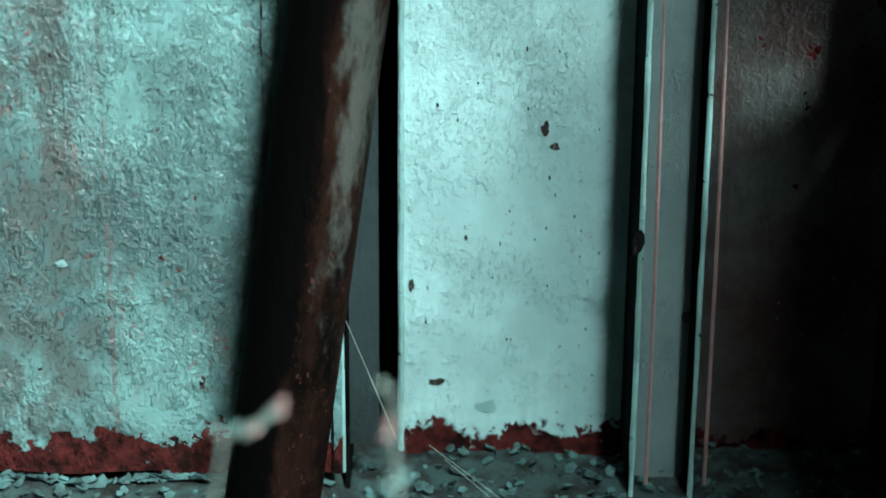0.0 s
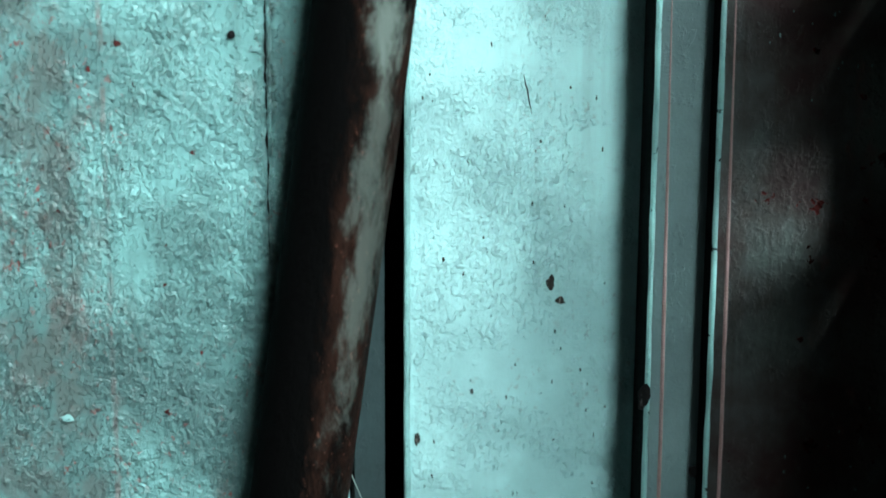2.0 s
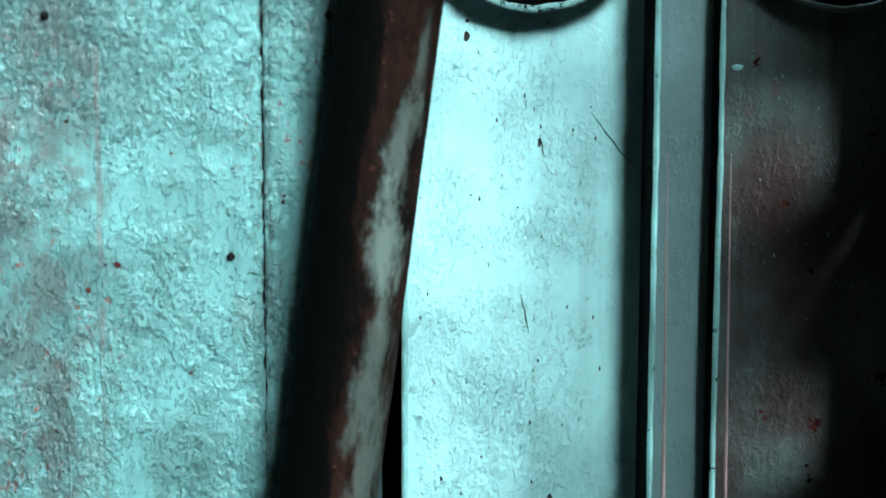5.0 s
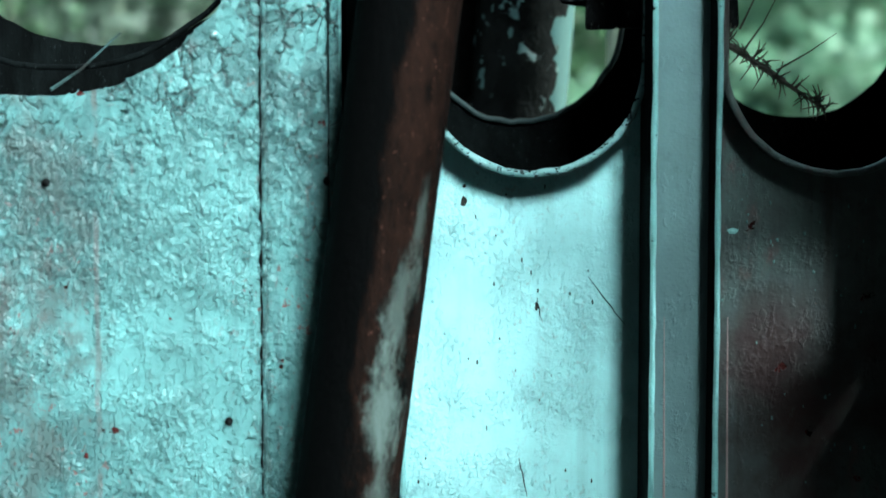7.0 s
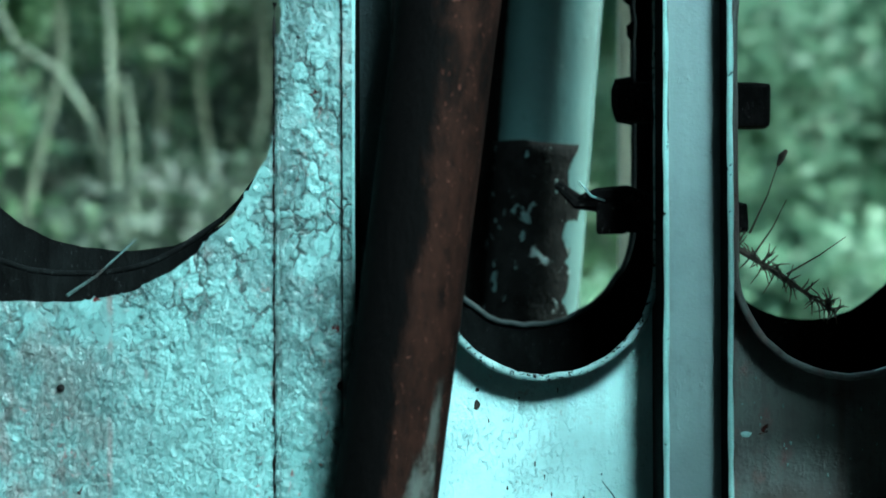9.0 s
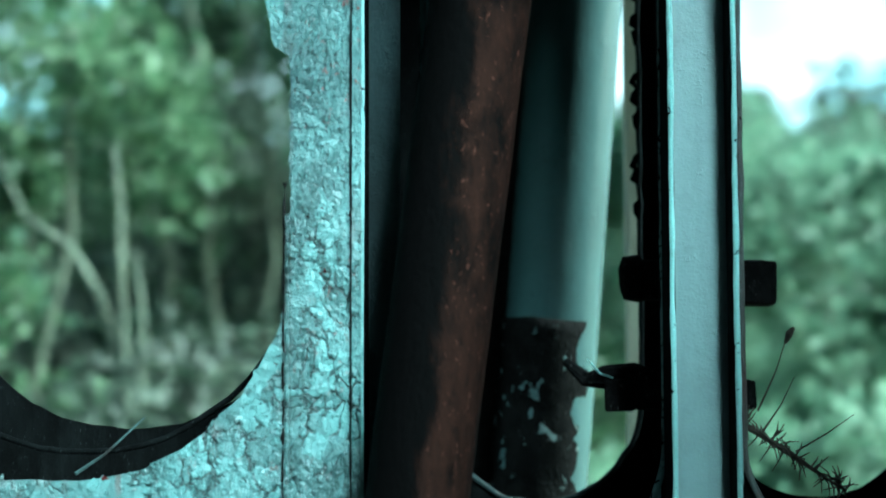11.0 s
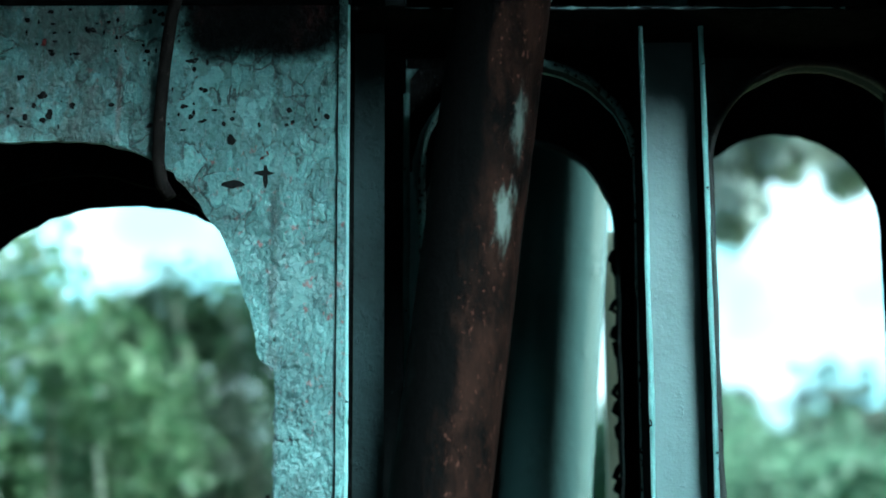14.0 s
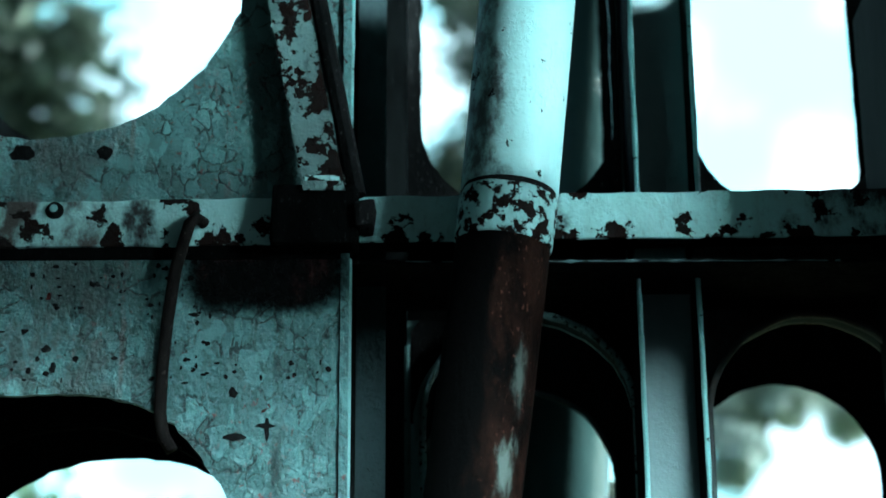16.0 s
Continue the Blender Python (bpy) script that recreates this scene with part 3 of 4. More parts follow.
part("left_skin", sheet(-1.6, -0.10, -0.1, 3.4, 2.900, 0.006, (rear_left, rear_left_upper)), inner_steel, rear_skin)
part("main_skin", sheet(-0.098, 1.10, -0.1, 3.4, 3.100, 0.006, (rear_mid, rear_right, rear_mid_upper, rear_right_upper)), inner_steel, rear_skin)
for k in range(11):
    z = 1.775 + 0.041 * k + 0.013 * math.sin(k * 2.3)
    part("rust_lump", wobble(tube([(0.284, 3.09, z - 0.012), (0.2815 - 0.002 * (k % 3), 3.088, z - 0.004), (0.282, 3.088, z + 0.006), (0.285, 3.09, z + 0.013)], [0.002, 0.004 + 0.003 * (k * 5 % 3) / 2, 0.005, 0.002], 8), 0.003, 90, seed=k), rust_shade_black, rear_skin, "crusted lump of rust")
part("rim", rim_of(rear_mid, 3.096, 0.004), paint_shaded, rear_skin, "dull inner rim")
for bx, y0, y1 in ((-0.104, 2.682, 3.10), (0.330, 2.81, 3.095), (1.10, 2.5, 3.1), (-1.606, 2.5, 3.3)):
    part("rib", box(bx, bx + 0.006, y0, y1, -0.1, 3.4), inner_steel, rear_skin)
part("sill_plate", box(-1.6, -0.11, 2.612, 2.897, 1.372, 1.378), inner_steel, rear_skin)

# ---- the upright channel between the openings ----
def channel(z0, z1, x0, x1, y0, label):
    c = thing("steel_channel", label, "channel beam", "upright channels")
    part("web", box(x0 + 0.004, x1 - 0.004, y0 + 0.066, y0 + 0.072, z0, z1), paint_beam, c)
    for x in (x0, x1):
        n = int((z1 - z0) / 0.02)
        # flange sides are near black, their shade put into the colour
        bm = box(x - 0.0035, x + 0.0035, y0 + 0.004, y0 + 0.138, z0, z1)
        side_plate = part("flange", bm, inner_steel, c, "flange side coloured dark for shade")
        pts = [(x + 0.0012 * noise.noise(Vector((x, 0, z * 9))), y0 + 0.002, z) for z in np.linspace(z0, z1, n)]
        part("flange_edge", tube(pts, [0.0036 + 0.0012 * noise.noise(Vector((x * 9, 2, p[2] * 25))) for p in pts], 8), paint_edge, side_plate, "pale worn flange edge")
    return c


lower_channel = channel(0.11, 2.40, 0.287, 0.368, 2.662, "grey painted upright steel channel with pale worn edges")
upper_channel = channel(2.47, PZ, 0.290, 0.374, 2.662, "dark upper steel channel above the rail")
# added pink lines imitate the colour fringe beside the flanges
for x in (0.3015, 0.3815):
    pts = [(x + 0.006 * min(1, (1.15 - z) / 0.7), 2.668, z) for z in np.arange(0.15, 1.14, 0.03)]
    part("fringe_line", tube(pts, [0.0026 * min(1.0, 0.1 + (1.15 - p[2]) * 1.8) for p in pts], 8), fringe_pink, lower_channel, "pink line imitating a colour fringe")

# ---- the cross rail ----
rail = thing("cross_rail", "horizontal steel rail with peeling white paint and rust", "rail")
bm = box(-1.6, 1.1, 2.5915, 2.5985, 2.421, 2.487, 0.002)
bmesh.ops.subdivide_edges(bm, edges=[e for e in bm.edges if abs(e.verts[0].co.x - e.verts[1].co.x) > 1], cuts=160)
for v in bm.verts:
    v.co.z += 0.013 * v.co.x + 0.0025 * noise.noise(v.co * 22)
part("bar", bm, paint_rail, rail)
bm = box(-0.10, 1.1, 2.600, 2.796, 2.482, 2.488)
for v in bm.verts:
    v.co.z += 0.013 * v.co.x
part("top_plate", bm, rust_shade_black, rail, "blackened cover plate")
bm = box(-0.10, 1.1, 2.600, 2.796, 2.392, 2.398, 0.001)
part("lower_lip", bm, rust_shade_black, rail, "rusted lower lip")
pts = [(x, 2.600 + 0.002 * noise.noise(Vector((x * 40, 0, 0))), 2.395 + 0.002 * noise.noise(Vector((x * 60, 3, 0)))) for x in np.arange(-0.03, 0.55, 0.01)]
part("lip_edge", tube(pts, [max(0.0003, 0.0008 + 0.004 * noise.noise(Vector((p[0] * 50, 0, 7)))) for p in pts], 6), paint_beam, rail, "chipped paint along the lip")
for bx, bz, bw in ((-0.499, 2.467, 0.008),):
    bolt_head = part("bolt", wobble(tube([(bx, 2.592, bz), (bx, 2.588, bz), (bx, 2.584, bz)], [bw * 1.6, bw * 1.4, bw * 0.9], 12), 0.001, 60), rust_shade_black, rail, "rusted bolt with its highlight as a pale disc")
    # pale disc stands for the highlight on the bolt
    part("highlight_disc", tube([(bx, 2.5842, bz), (bx, 2.5834, bz)], [bw * 0.75, bw * 0.6], 12), paint_edge, bolt_head)
# black strip takes the place of the shadow below the rail
part("shadow_strip", wobble(box(-1.6, -0.10, 2.595, 2.5985, 2.398, 2.4225), 0.002, 30), dead_black, rail, "black strip standing in for the shadow under the bar")
bracket = thing("rail_bracket", "blackened bracket clamped on the rail", "bracket")
part("block", wobble(box(-0.208, -0.092, 2.555, 2.5985, 2.405, 2.490, 0.008), 0.004, 40), dead_black, bracket)
part("cap", wobble(box(-0.165, -0.11, 2.55, 2.597, 2.492, 2.500, 0.002), 0.001, 40), paint_rail, bracket)
part("ear", wobble(box(-0.098, -0.070, 2.545, 2.59, 2.425, 2.466, 0.008), 0.004, 40), rust_shade_black, bracket)

# bent rod hooked over the rail
hook_rod = thing("bent_rod", "bent rusty rod hooked over the rail", "rod")
pts = [(-0.298, 2.590, 2.447), (-0.307, 2.578, 2.451), (-0.316, 2.576, 2.441), (-0.324, 2.578, 2.414), (-0.333, 2.58, 2.376), (-0.340, 2.58, 2.31), (-0.345, 2.586, 2.245), (-0.346, 2.59, 2.185), (-0.341, 2.59, 2.155), (-0.329, 2.592, 2.135)]
part("rod", wobble(tube(pts, 0.0085, 10), 0.0012, 50), rust("rod_rust", (0.013, 0.010, 0.009), (0.003, 0.002, 0.002)), hook_rod, smooth=True)

# flat strap leaning across the upper left panel
strap = thing("brace_strap", "leaning steel strap with thick flaking paint", "strap")
bm = bmesh.new()
top, low = Vector((-0.235, 2.58, 3.0)), Vector((-0.137, 2.55, 2.478))
n = 40
left, right = [], []
for i in range(n + 1):
    p = low.lerp(top, i / n)
    w = 0.028
    a = Vector((-w + 0.004 * noise.noise(Vector((0, 1, i * 0.6))), 0, 0))
    b = Vector((w + 0.003 * noise.noise(Vector((4, 1, i * 0.6))), 0, 0))
    left.append((bm.verts.new(p + a), bm.verts.new(p + a + Vector((0, 0.01, 0)))))
    right.append((bm.verts.new(p + b), bm.verts.new(p + b + Vector((0, 0.01, 0)))))
for i in range(n):
    for q in ((left[i][0], right[i][0], right[i + 1][0], left[i + 1][0]), (left[i][1], left[i + 1][1], right[i + 1][1], right[i][1]), (left[i][0], left[i + 1][0], left[i + 1][1], left[i][1]), (right[i][0], right[i][1], right[i + 1][1], right[i + 1][0])):
        bm.faces.new(q)
part("bar", bm, paint_strap, strap)
part("bar_side", tube([(low.x + 0.043, 2.57, low.z), (top.x + 0.043, 2.60, top.z)], 0.012, 8), rust_shade_black, strap, "blackened inner edge")

# ---- the leaning pipe ----
def pipe_x(z):
    return -0.1015 + 0.139 * (z - 0.853) if z < 0.853 else -0.1015 + 0.1295 * (z - 0.853)


pipe = thing("leaning_pipe", "leaning rusty brown pipe with a white painted upper length", "pipe")
zs = np.arange(0.10, 2.402, 0.02)
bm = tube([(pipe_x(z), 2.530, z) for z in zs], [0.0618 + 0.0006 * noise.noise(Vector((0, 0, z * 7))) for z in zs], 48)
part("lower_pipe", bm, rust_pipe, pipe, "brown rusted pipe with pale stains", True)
slope = Vector((0.1295, 0, 1)).normalized()
c0 = Vector((pipe_x(2.422), 2.530, 2.422))
bm = tube([c0 + slope * s for s in (-0.034, -0.031, -0.02, 0.0, 0.02, 0.033, 0.036)], [0.0622, 0.0642, 0.0648, 0.0648, 0.0653, 0.0648, 0.063], 48)
wobble(bm, 0.0012, 35)
part("collar", bm, paint_collar, pipe, "white collar with chipped paint", True)
part("gap_ring", tube([c0 + slope * 0.034, c0 + slope * 0.046], 0.0612, 40), rust_shade_black, pipe, "dark joint")
ups = [c0 + slope * 0.044 + Vector((0.104, 0, 1)).normalized() * s for s in np.arange(0, 0.95, 0.03)]
bm = tube(ups, [0.0644 + 0.0006 * min(1, i / 6) for i in range(len(ups))], 48)
part("upper_pipe", bm, paint_upper, pipe, "white painted pipe with rust spots", True)

# ---- things behind the openings ----
column = thing("rear_pipe", "glossy painted pipe, coloured dark for shade, behind the middle opening", "pipe")
zs = np.arange(0.9, 3.4, 0.03)
part("tube", tube([(0.170 + 0.080 * (z - 1.66), 3.30, z) for z in zs], 0.075, 40), paint_column, column, "", True)
part("peeling_foot", wobble(tube([(0.166 + 0.080 * (z - 1.66), 3.297, z) for z in np.arange(1.32, 1.64, 0.02)], 0.0755, 40), 0.003, 30), paint_foot, column, "peeling foot with its shade coloured black", True)
post = thing("cream_post", "pale cream post standing behind the wall", "post")
part("post", wobble(box(0.315, 0.352, 3.62, 3.66, -0.05, 2.35, 0.004), 0.002, 10), cream, post)

# made-up plates that darken the space round the rear pipe
partition = thing("rear_shade_plates", "dark plates added to keep light off the rear pipe", "partition")
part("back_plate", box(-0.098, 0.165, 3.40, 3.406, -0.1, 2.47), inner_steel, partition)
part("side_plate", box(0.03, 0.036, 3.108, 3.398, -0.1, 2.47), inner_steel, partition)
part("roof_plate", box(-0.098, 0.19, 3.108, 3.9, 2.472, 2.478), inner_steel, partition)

bolt = thing("cross_bolt", "black iron bolt reaching past the channel", "bolt")
part("shank", wobble(box(0.262, 0.450, 2.93, 2.97, 1.632, 1.686, 0.006), 0.002, 40), rust_shade_black, bolt)
part("head", wobble(tube([(0.245, 2.95, 1.662), (0.250, 2.95, 1.662), (0.272, 2.95, 1.662), (0.278, 2.95, 1.662)], [0.018, 0.030, 0.034, 0.026], 12), 0.002, 40), rust_shade_black, bolt, "rounded bolt head")
part("end_block", wobble(box(0.405, 0.462, 2.92, 2.98, 1.622, 1.684, 0.006), 0.003, 30), rust_shade_black, bolt)
clamp = thing("torn_bracket", "torn black iron bracket with bent tabs", "bracket")
part("arm", wobble(tube([(0.165, 2.97, 1.548), (0.195, 2.96, 1.520), (0.225, 2.95, 1.522), (0.262, 2.95, 1.528), (0.30, 2.95, 1.51)], [0.006, 0.012, 0.017, 0.016, 0.018], 10), 0.005, 40), rust_shade_black, clamp)
part("tab", wobble(box(0.222, 0.262, 2.93, 2.96, 1.476, 1.520, 0.004), 0.004, 50), rust_shade_black, clamp)
part("end", wobble(box(0.262, 0.432, 2.94, 2.98, 1.478, 1.520, 0.006), 0.004, 45), rust_shade_black, clamp)
part("torn_edge", wobble(tube([(0.196, 2.93, 1.548), (0.214, 2.93, 1.528), (0.232, 2.93, 1.522)], [0.001, 0.0022, 0.001], 6), 0.002, 60), paint_edge, clamp, "bright torn edge")


def stalk(points, r, mat, parent, name="stalk"):
    return part(name, wobble(tube(points, [r * (1 - 0.6 * i / (len(points) - 1)) for i in range(len(points))], 6), r * 0.6, 80), mat, parent)


rng = random.Random(4)
dry = thing("dry_thistle", "dead thistle stalk leaning in the opening", "plant")
stem = [Vector((0.375, 2.86, 1.475)).lerp(Vector((0.535, 2.84, 1.368)), i / 8) for i in range(9)]
stalk(stem, 0.005, straw, dry, "stem")
for i in range(95):
    p = stem[0].lerp(stem[-1], rng.uniform(0.12, 1.0))
    d = Vector((rng.uniform(-0.5, 0.7), rng.uniform(-0.4, 0.4), rng.uniform(-1, 0.9))).normalized() * rng.uniform(0.012, 0.034)
    stalk([p, p + d * 0.5 + Vector((0.003, 0, 0.002)), p + d], 0.0016, straw, dry, "thorn_leaf")
for a, b in (((0.425, 1.445), (0.470, 1.520)), ((0.420, 1.475), (0.462, 1.578)), ((0.47, 1.42), (0.55, 1.47))):
    stalk([(a[0], 2.85, a[1]), ((a[0] + b[0]) / 2 + 0.004, 2.85, (a[1] + b[1]) / 2), (b[0], 2.85, b[1])], 0.0016, straw, dry, "side_stem")
part("seed_head", wobble(tube([(0.458, 2.85, 1.566), (0.464, 2.85, 1.578), (0.471, 2.85, 1.588)], [0.002, 0.0055, 0.002], 8), 0.0015, 90), straw, dry)
stick = thing("dry_stick", "thin grey stick lying in the oval opening", "stick")
stalk([(-0.475, 2.72, 1.395), (-0.44, 2.74, 1.42), (-0.395, 2.78, 1.468)], 0.0028, debris, stick, "twig")

# ---- flakes of paint standing off the plates ----
def flakes(name, count, area, y, mat, label, size=(0.006, 0.016), holes=(), lifts=(0.04, 0.22)):
    r = random.Random(len(name) * 7 + count)
    verts, faces = [], []
    made = 0
    while made < count:
        x, z = r.uniform(area[0], area[1]), r.uniform(area[2], area[3])
        if noise.noise(Vector((x * 9, 3, z * 9))) < -0.05 or any(h[0] - 0.004 < x < h[1] + 0.004 and h[2] - 0.004 < z < h[3] + 0.004 for h in holes):
            continue
        s, a = r.uniform(*size), r.uniform(0, 6.28)
        k = r.randint(4, 6)
        lift = r.uniform(*lifts)
        long = r.uniform(0.6, 1.9)
        base = len(verts)
        for i in range(k):
            b = a + 6.283 * i / k
            rad = s * r.uniform(0.3, 1.0) * 0.5
            px, pz = rad * math.cos(b), rad * long * math.sin(b)
            verts.append((x + px, y - 0.0008 - max(0, (px * math.cos(a) + pz * math.sin(a))) * lift, z + pz))
        verts.append((x, y - 0.0006, z))
        faces += [(base + i, base + (i + 1) % k, base + k) for i in range(k)]
        made += 1
    me = bpy.data.meshes.new(name)
    me.from_pydata(verts, [], faces)
    me.materials.append(mat)
    return tagged(new(name, me), label, "paint flakes", kind="stuff")


flake_mat = plain("lifted_flake", (0.21, 0.37, 0.36), (0.13, 0.22, 0.215), 20, 0.5)
flakes("paint_flakes", 150, (-0.56, -0.125, 1.26, 1.40), 2.600, paint_left, "curled pale paint flakes on the left panel")
flakes("paint_flakes", 70, (-0.19, -0.125, 1.40, 1.95), 2.600, paint_left, "curled pale paint flakes on the left panel", (0.005, 0.012))
flakes("paint_flakes", 130, (-0.54, -0.20, 0.25, 0.72), 2.600, paint_left, "curled pale paint flakes on the left panel", (0.004, 0.013))
flakes("paint_flakes", 1100, (-0.60, -0.118, 0.26, 0.95), 2.600, paint_left, "small lifted paint flakes on the left panel", (0.003, 0.009), lifts=(0.25, 0.7))
flakes("paint_flakes", 420, (-0.60, -0.118, 0.95, 1.32), 2.600, paint_left, "small lifted paint flakes on the left panel", (0.003, 0.008), lifts=(0.2, 0.55))
flakes("paint_flakes", 320, (-0.60, -0.118, 2.225, 2.50), 2.600, paint_left, "small lifted paint flakes on the left panel", (0.004, 0.012), lifts=(0.2, 0.6))
flakes("paint_flakes", 300, (-0.214, -0.176, 0.62, 1.76), 2.599, paint_left, "broken paint edges along the weld seam", (0.003, 0.011), lifts=(0.2, 0.6))
for (ax, az), (bx, bz) in (((-0.482, 0.877), (-0.434, 0.725)), ((-0.472, 0.885), (-0.424, 0.742)), ((-0.524, 0.845), (-0.503, 0.745)), ((-0.545, 0.800), (-0.488, 0.806)), ((-0.405, 0.95), (-0.398, 0.64)), ((-0.45, 1.02), (-0.444, 0.60))):
    pts = [(ax + (bx - ax) * i / 24 + 0.004 * noise.noise(Vector((i * 0.35, ax * 30, 1))), 2.5994, az + (bz - az) * i / 24) for i in range(25)]
    part("scratch", tube(pts, [max(0.0002, 0.0008 + 0.0014 * noise.noise(Vector((i * 0.8, 4, ax * 50)))) for i in range(25)], 6), paint_left, left_panel, "raised edge of a long scratch")
flakes("paint_flakes", 90, (-0.55, -0.13, 2.22, 2.38), 2.600, paint_left, "curled pale paint flakes on the left panel", (0.005, 0.014))

def edge_flakes(loop, count, reach, size, seed):
    r = random.Random(seed)
    c = sum(loop, Vector()) / len(loop)
    low = [p for p in loop if p.z < 1.95 and -0.62 < p.x]
    verts, faces = [], []
    for _ in range(count):
        p = r.choice(low)
        p = p + (p - c).normalized() * reach * (0.15 + r.random() ** 1.6)
        s, a, k = r.uniform(*size), r.uniform(0, 6.28), r.randint(5, 7)
        base = len(verts)
        for i in range(k):
            b = a + 6.283 * i / k
            q = s * r.uniform(0.55, 1.0) * 0.5
            verts.append((p.x + q * math.cos(b), 2.5992 - max(0.0, q * math.cos(b - a)) * r.uniform(0.15, 0.45), p.z + q * math.sin(b)))
        verts.append((p.x, 2.5988, p.z))
        faces += [(base + i, base + (i + 1) % k, base + k) for i in range(k)]
    me = bpy.data.meshes.new("paint_flakes")
    me.from_pydata(verts, [], faces)
    me.materials.append(paint_left)
    return tagged(new("paint_flakes", me), "large curled paint flakes round the oval opening", "paint flakes", kind="stuff")


edge_flakes(left_hole, 110, 0.040, (0.010, 0.028), 61)
edge_flakes(left_hole, 150, 0.075, (0.005, 0.014), 62)

# ---- dark chips where paint has sprung off ----
def chip(x, z, w, h, y, mat, parent, label="dark chip in the paint", seed=0):
    r = random.Random(int(x * 1000) * 31 + int(z * 1000) + seed)
    bm = bmesh.new()
    k = 11
    ring = [bm.verts.new((x + w * math.cos(6.283 * i / k) * r.uniform(0.55, 1.1), y - 0.0005, z + h * math.sin(6.283 * i / k) * r.uniform(0.55, 1.1))) for i in range(k)]
    mid = bm.verts.new((x, y - 0.0012, z))
    for i in range(k):
        bm.faces.new((ring[i], ring[(i + 1) % k], mid))
    part("chip", bm, mat, parent, label)


for cx, cz, cw, ch in ((0.166, 0.618, 0.008, 0.016), (0.180, 0.593, 0.010, 0.009), (0.060, 0.461, 0.004, 0.006), (0.020, 0.650, 0.003, 0.006), (-0.016, 0.391, 0.006, 0.014), (0.051, 1.249, 0.007, 0.009), (0.052, 1.268, 0.004, 0.004), (0.02, 0.245, 0.02, 0.008), (0.148, 1.108, 0.004, 0.008)):
    chip(cx, cz, cw * 0.8, ch * 0.8, 2.800, rust("chip_rust", (0.05, 0.045, 0.04), (0.015, 0.015, 0.014)) if not bpy.data.materials.get("chip_rust") else bpy.data.materials["chip_rust"], mid_panel)
chip(0.093, 0.208, 0.020, 0.012, 2.7985, paint_edge, mid_panel, "curled loose flake")
for (ax, az), (bx, bz) in (((0.216, 1.148), (0.265, 1.084)), ((0.148, 1.12), (0.155, 1.09)), ((0.125, 0.905), (0.137, 0.852))):
    pts = [(ax + (bx - ax) * i / 8 + 0.002 * noise.noise(Vector((i * 0.9, ax * 9, 0))), 2.7998, az + (bz - az) * i / 8) for i in range(9)]
    part("hair_crack", tube(pts, [0.0003 + 0.0007 * math.sin(math.pi * i / 8) for i in range(9)], 5), rust_shade_black, mid_panel, "thin dark crack in the paint")
for cx, cz, cw, ch in ((-0.209, 2.168, 0.004, 0.020), (-0.211, 2.170, 0.016, 0.004), (-0.254, 2.214, 0.007, 0.009), (-0.249, 2.155, 0.016, 0.006), (-0.308, 2.322, 0.010, 0.004), (-0.549, 2.555, 0.020, 0.014), (-0.438, 2.553, 0.012, 0.013), (-0.46, 2.26, 0.006, 0.007), (-0.50, 2.275, 0.008, 0.006), (-0.41, 2.262, 0.005, 0.004), (-0.49, 2.25, 0.006, 0.009), (-0.36, 2.234, 0.005, 0.004), (-0.53, 2.30, 0.007, 0.005)):
    chip(cx, cz, cw, ch, 2.600, rust_shade_black, left_panel)
chip(-0.461, 0.495, 0.011, 0.006, 2.596, paint_edge, left_panel, "pale curled flake")
r = random.Random(9)
for i in range(150):
    cx, cz = r.uniform(-0.57, -0.13), r.uniform(2.225, 2.40)
    if noise.noise(Vector((cx * 12, 1, cz * 12))) > -0.1:
        chip(cx, cz, r.uniform(0.0015, 0.0055), r.uniform(0.0015, 0.005), 2.600, rust_shade_black, left_panel, "dark chip in the paint", i)
r = random.Random(8)
for i in range(70):
    fx, fz = r.choice(((0.535, 0.30), (0.61, 0.25), (0.44, 1.25), (0.56, 1.15), (0.52, 0.95)))
    chip(fx + r.gauss(0, 0.045), fz + r.gauss(0, 0.05), r.uniform(0.0008, 0.0022), r.uniform(0.001, 0.004), 2.8018, debris_pale, right_panel, "loose pale speck of paint", i)
r = random.Random(15)
for i in range(60):
    cx, cz = r.uniform(-0.01, 0.25), r.choice((r.uniform(0.25, 0.75), r.uniform(0.8, 1.27)))
    chip(cx, cz, r.uniform(0.0006, 0.0018), r.uniform(0.0015, 0.0045), 2.800, bpy.data.materials["chip_rust"], mid_panel, "dark speck in the paint", i)
chip(0.408, 1.208, 0.010, 0.005, 2.8015, paint_edge, right_panel, "loose pale flake")
part("torn_tongue", wobble(tube([(-0.018, 2.79, 2.20), (-0.017, 2.78, 2.235), (-0.006, 2.775, 2.275), (0.006, 2.77, 2.302)], [0.002, 0.005, 0.005, 0.001], 8), 0.002, 60), paint_edge, mid_panel, "bent torn tongue of metal")
chip(0.282, 0.504, 0.010, 0.022, 2.660, rust_shade_black, lower_channel, "dark nick in the flange")
chip(0.351, 0.399, 0.007, 0.010, 2.660, rust_shade_black, lower_channel, "dark nick in the flange")
# ---- ledge and ground ----
ledge = thing("foot_ledge", "crusted steel ledge covered with rust and debris", "ledge")
bm = bmesh.new()
bmesh.ops.create_grid(bm, x_segments=150, y_segments=40, size=0.5)
for v in bm.verts:
    x, y = v.co.x * 2.7 - 0.25, 2.62 + v.co.y * 0.5
    h = noise.noise(Vector((x * 8, y * 8, 0))) * 0.012 + noise.noise(Vector((x * 40, y * 40, 2))) * 0.006
    v.co = Vector((x, y, 0.135 + h + (0.05 if x < -0.11 and y > 2.5 else 0.0)))
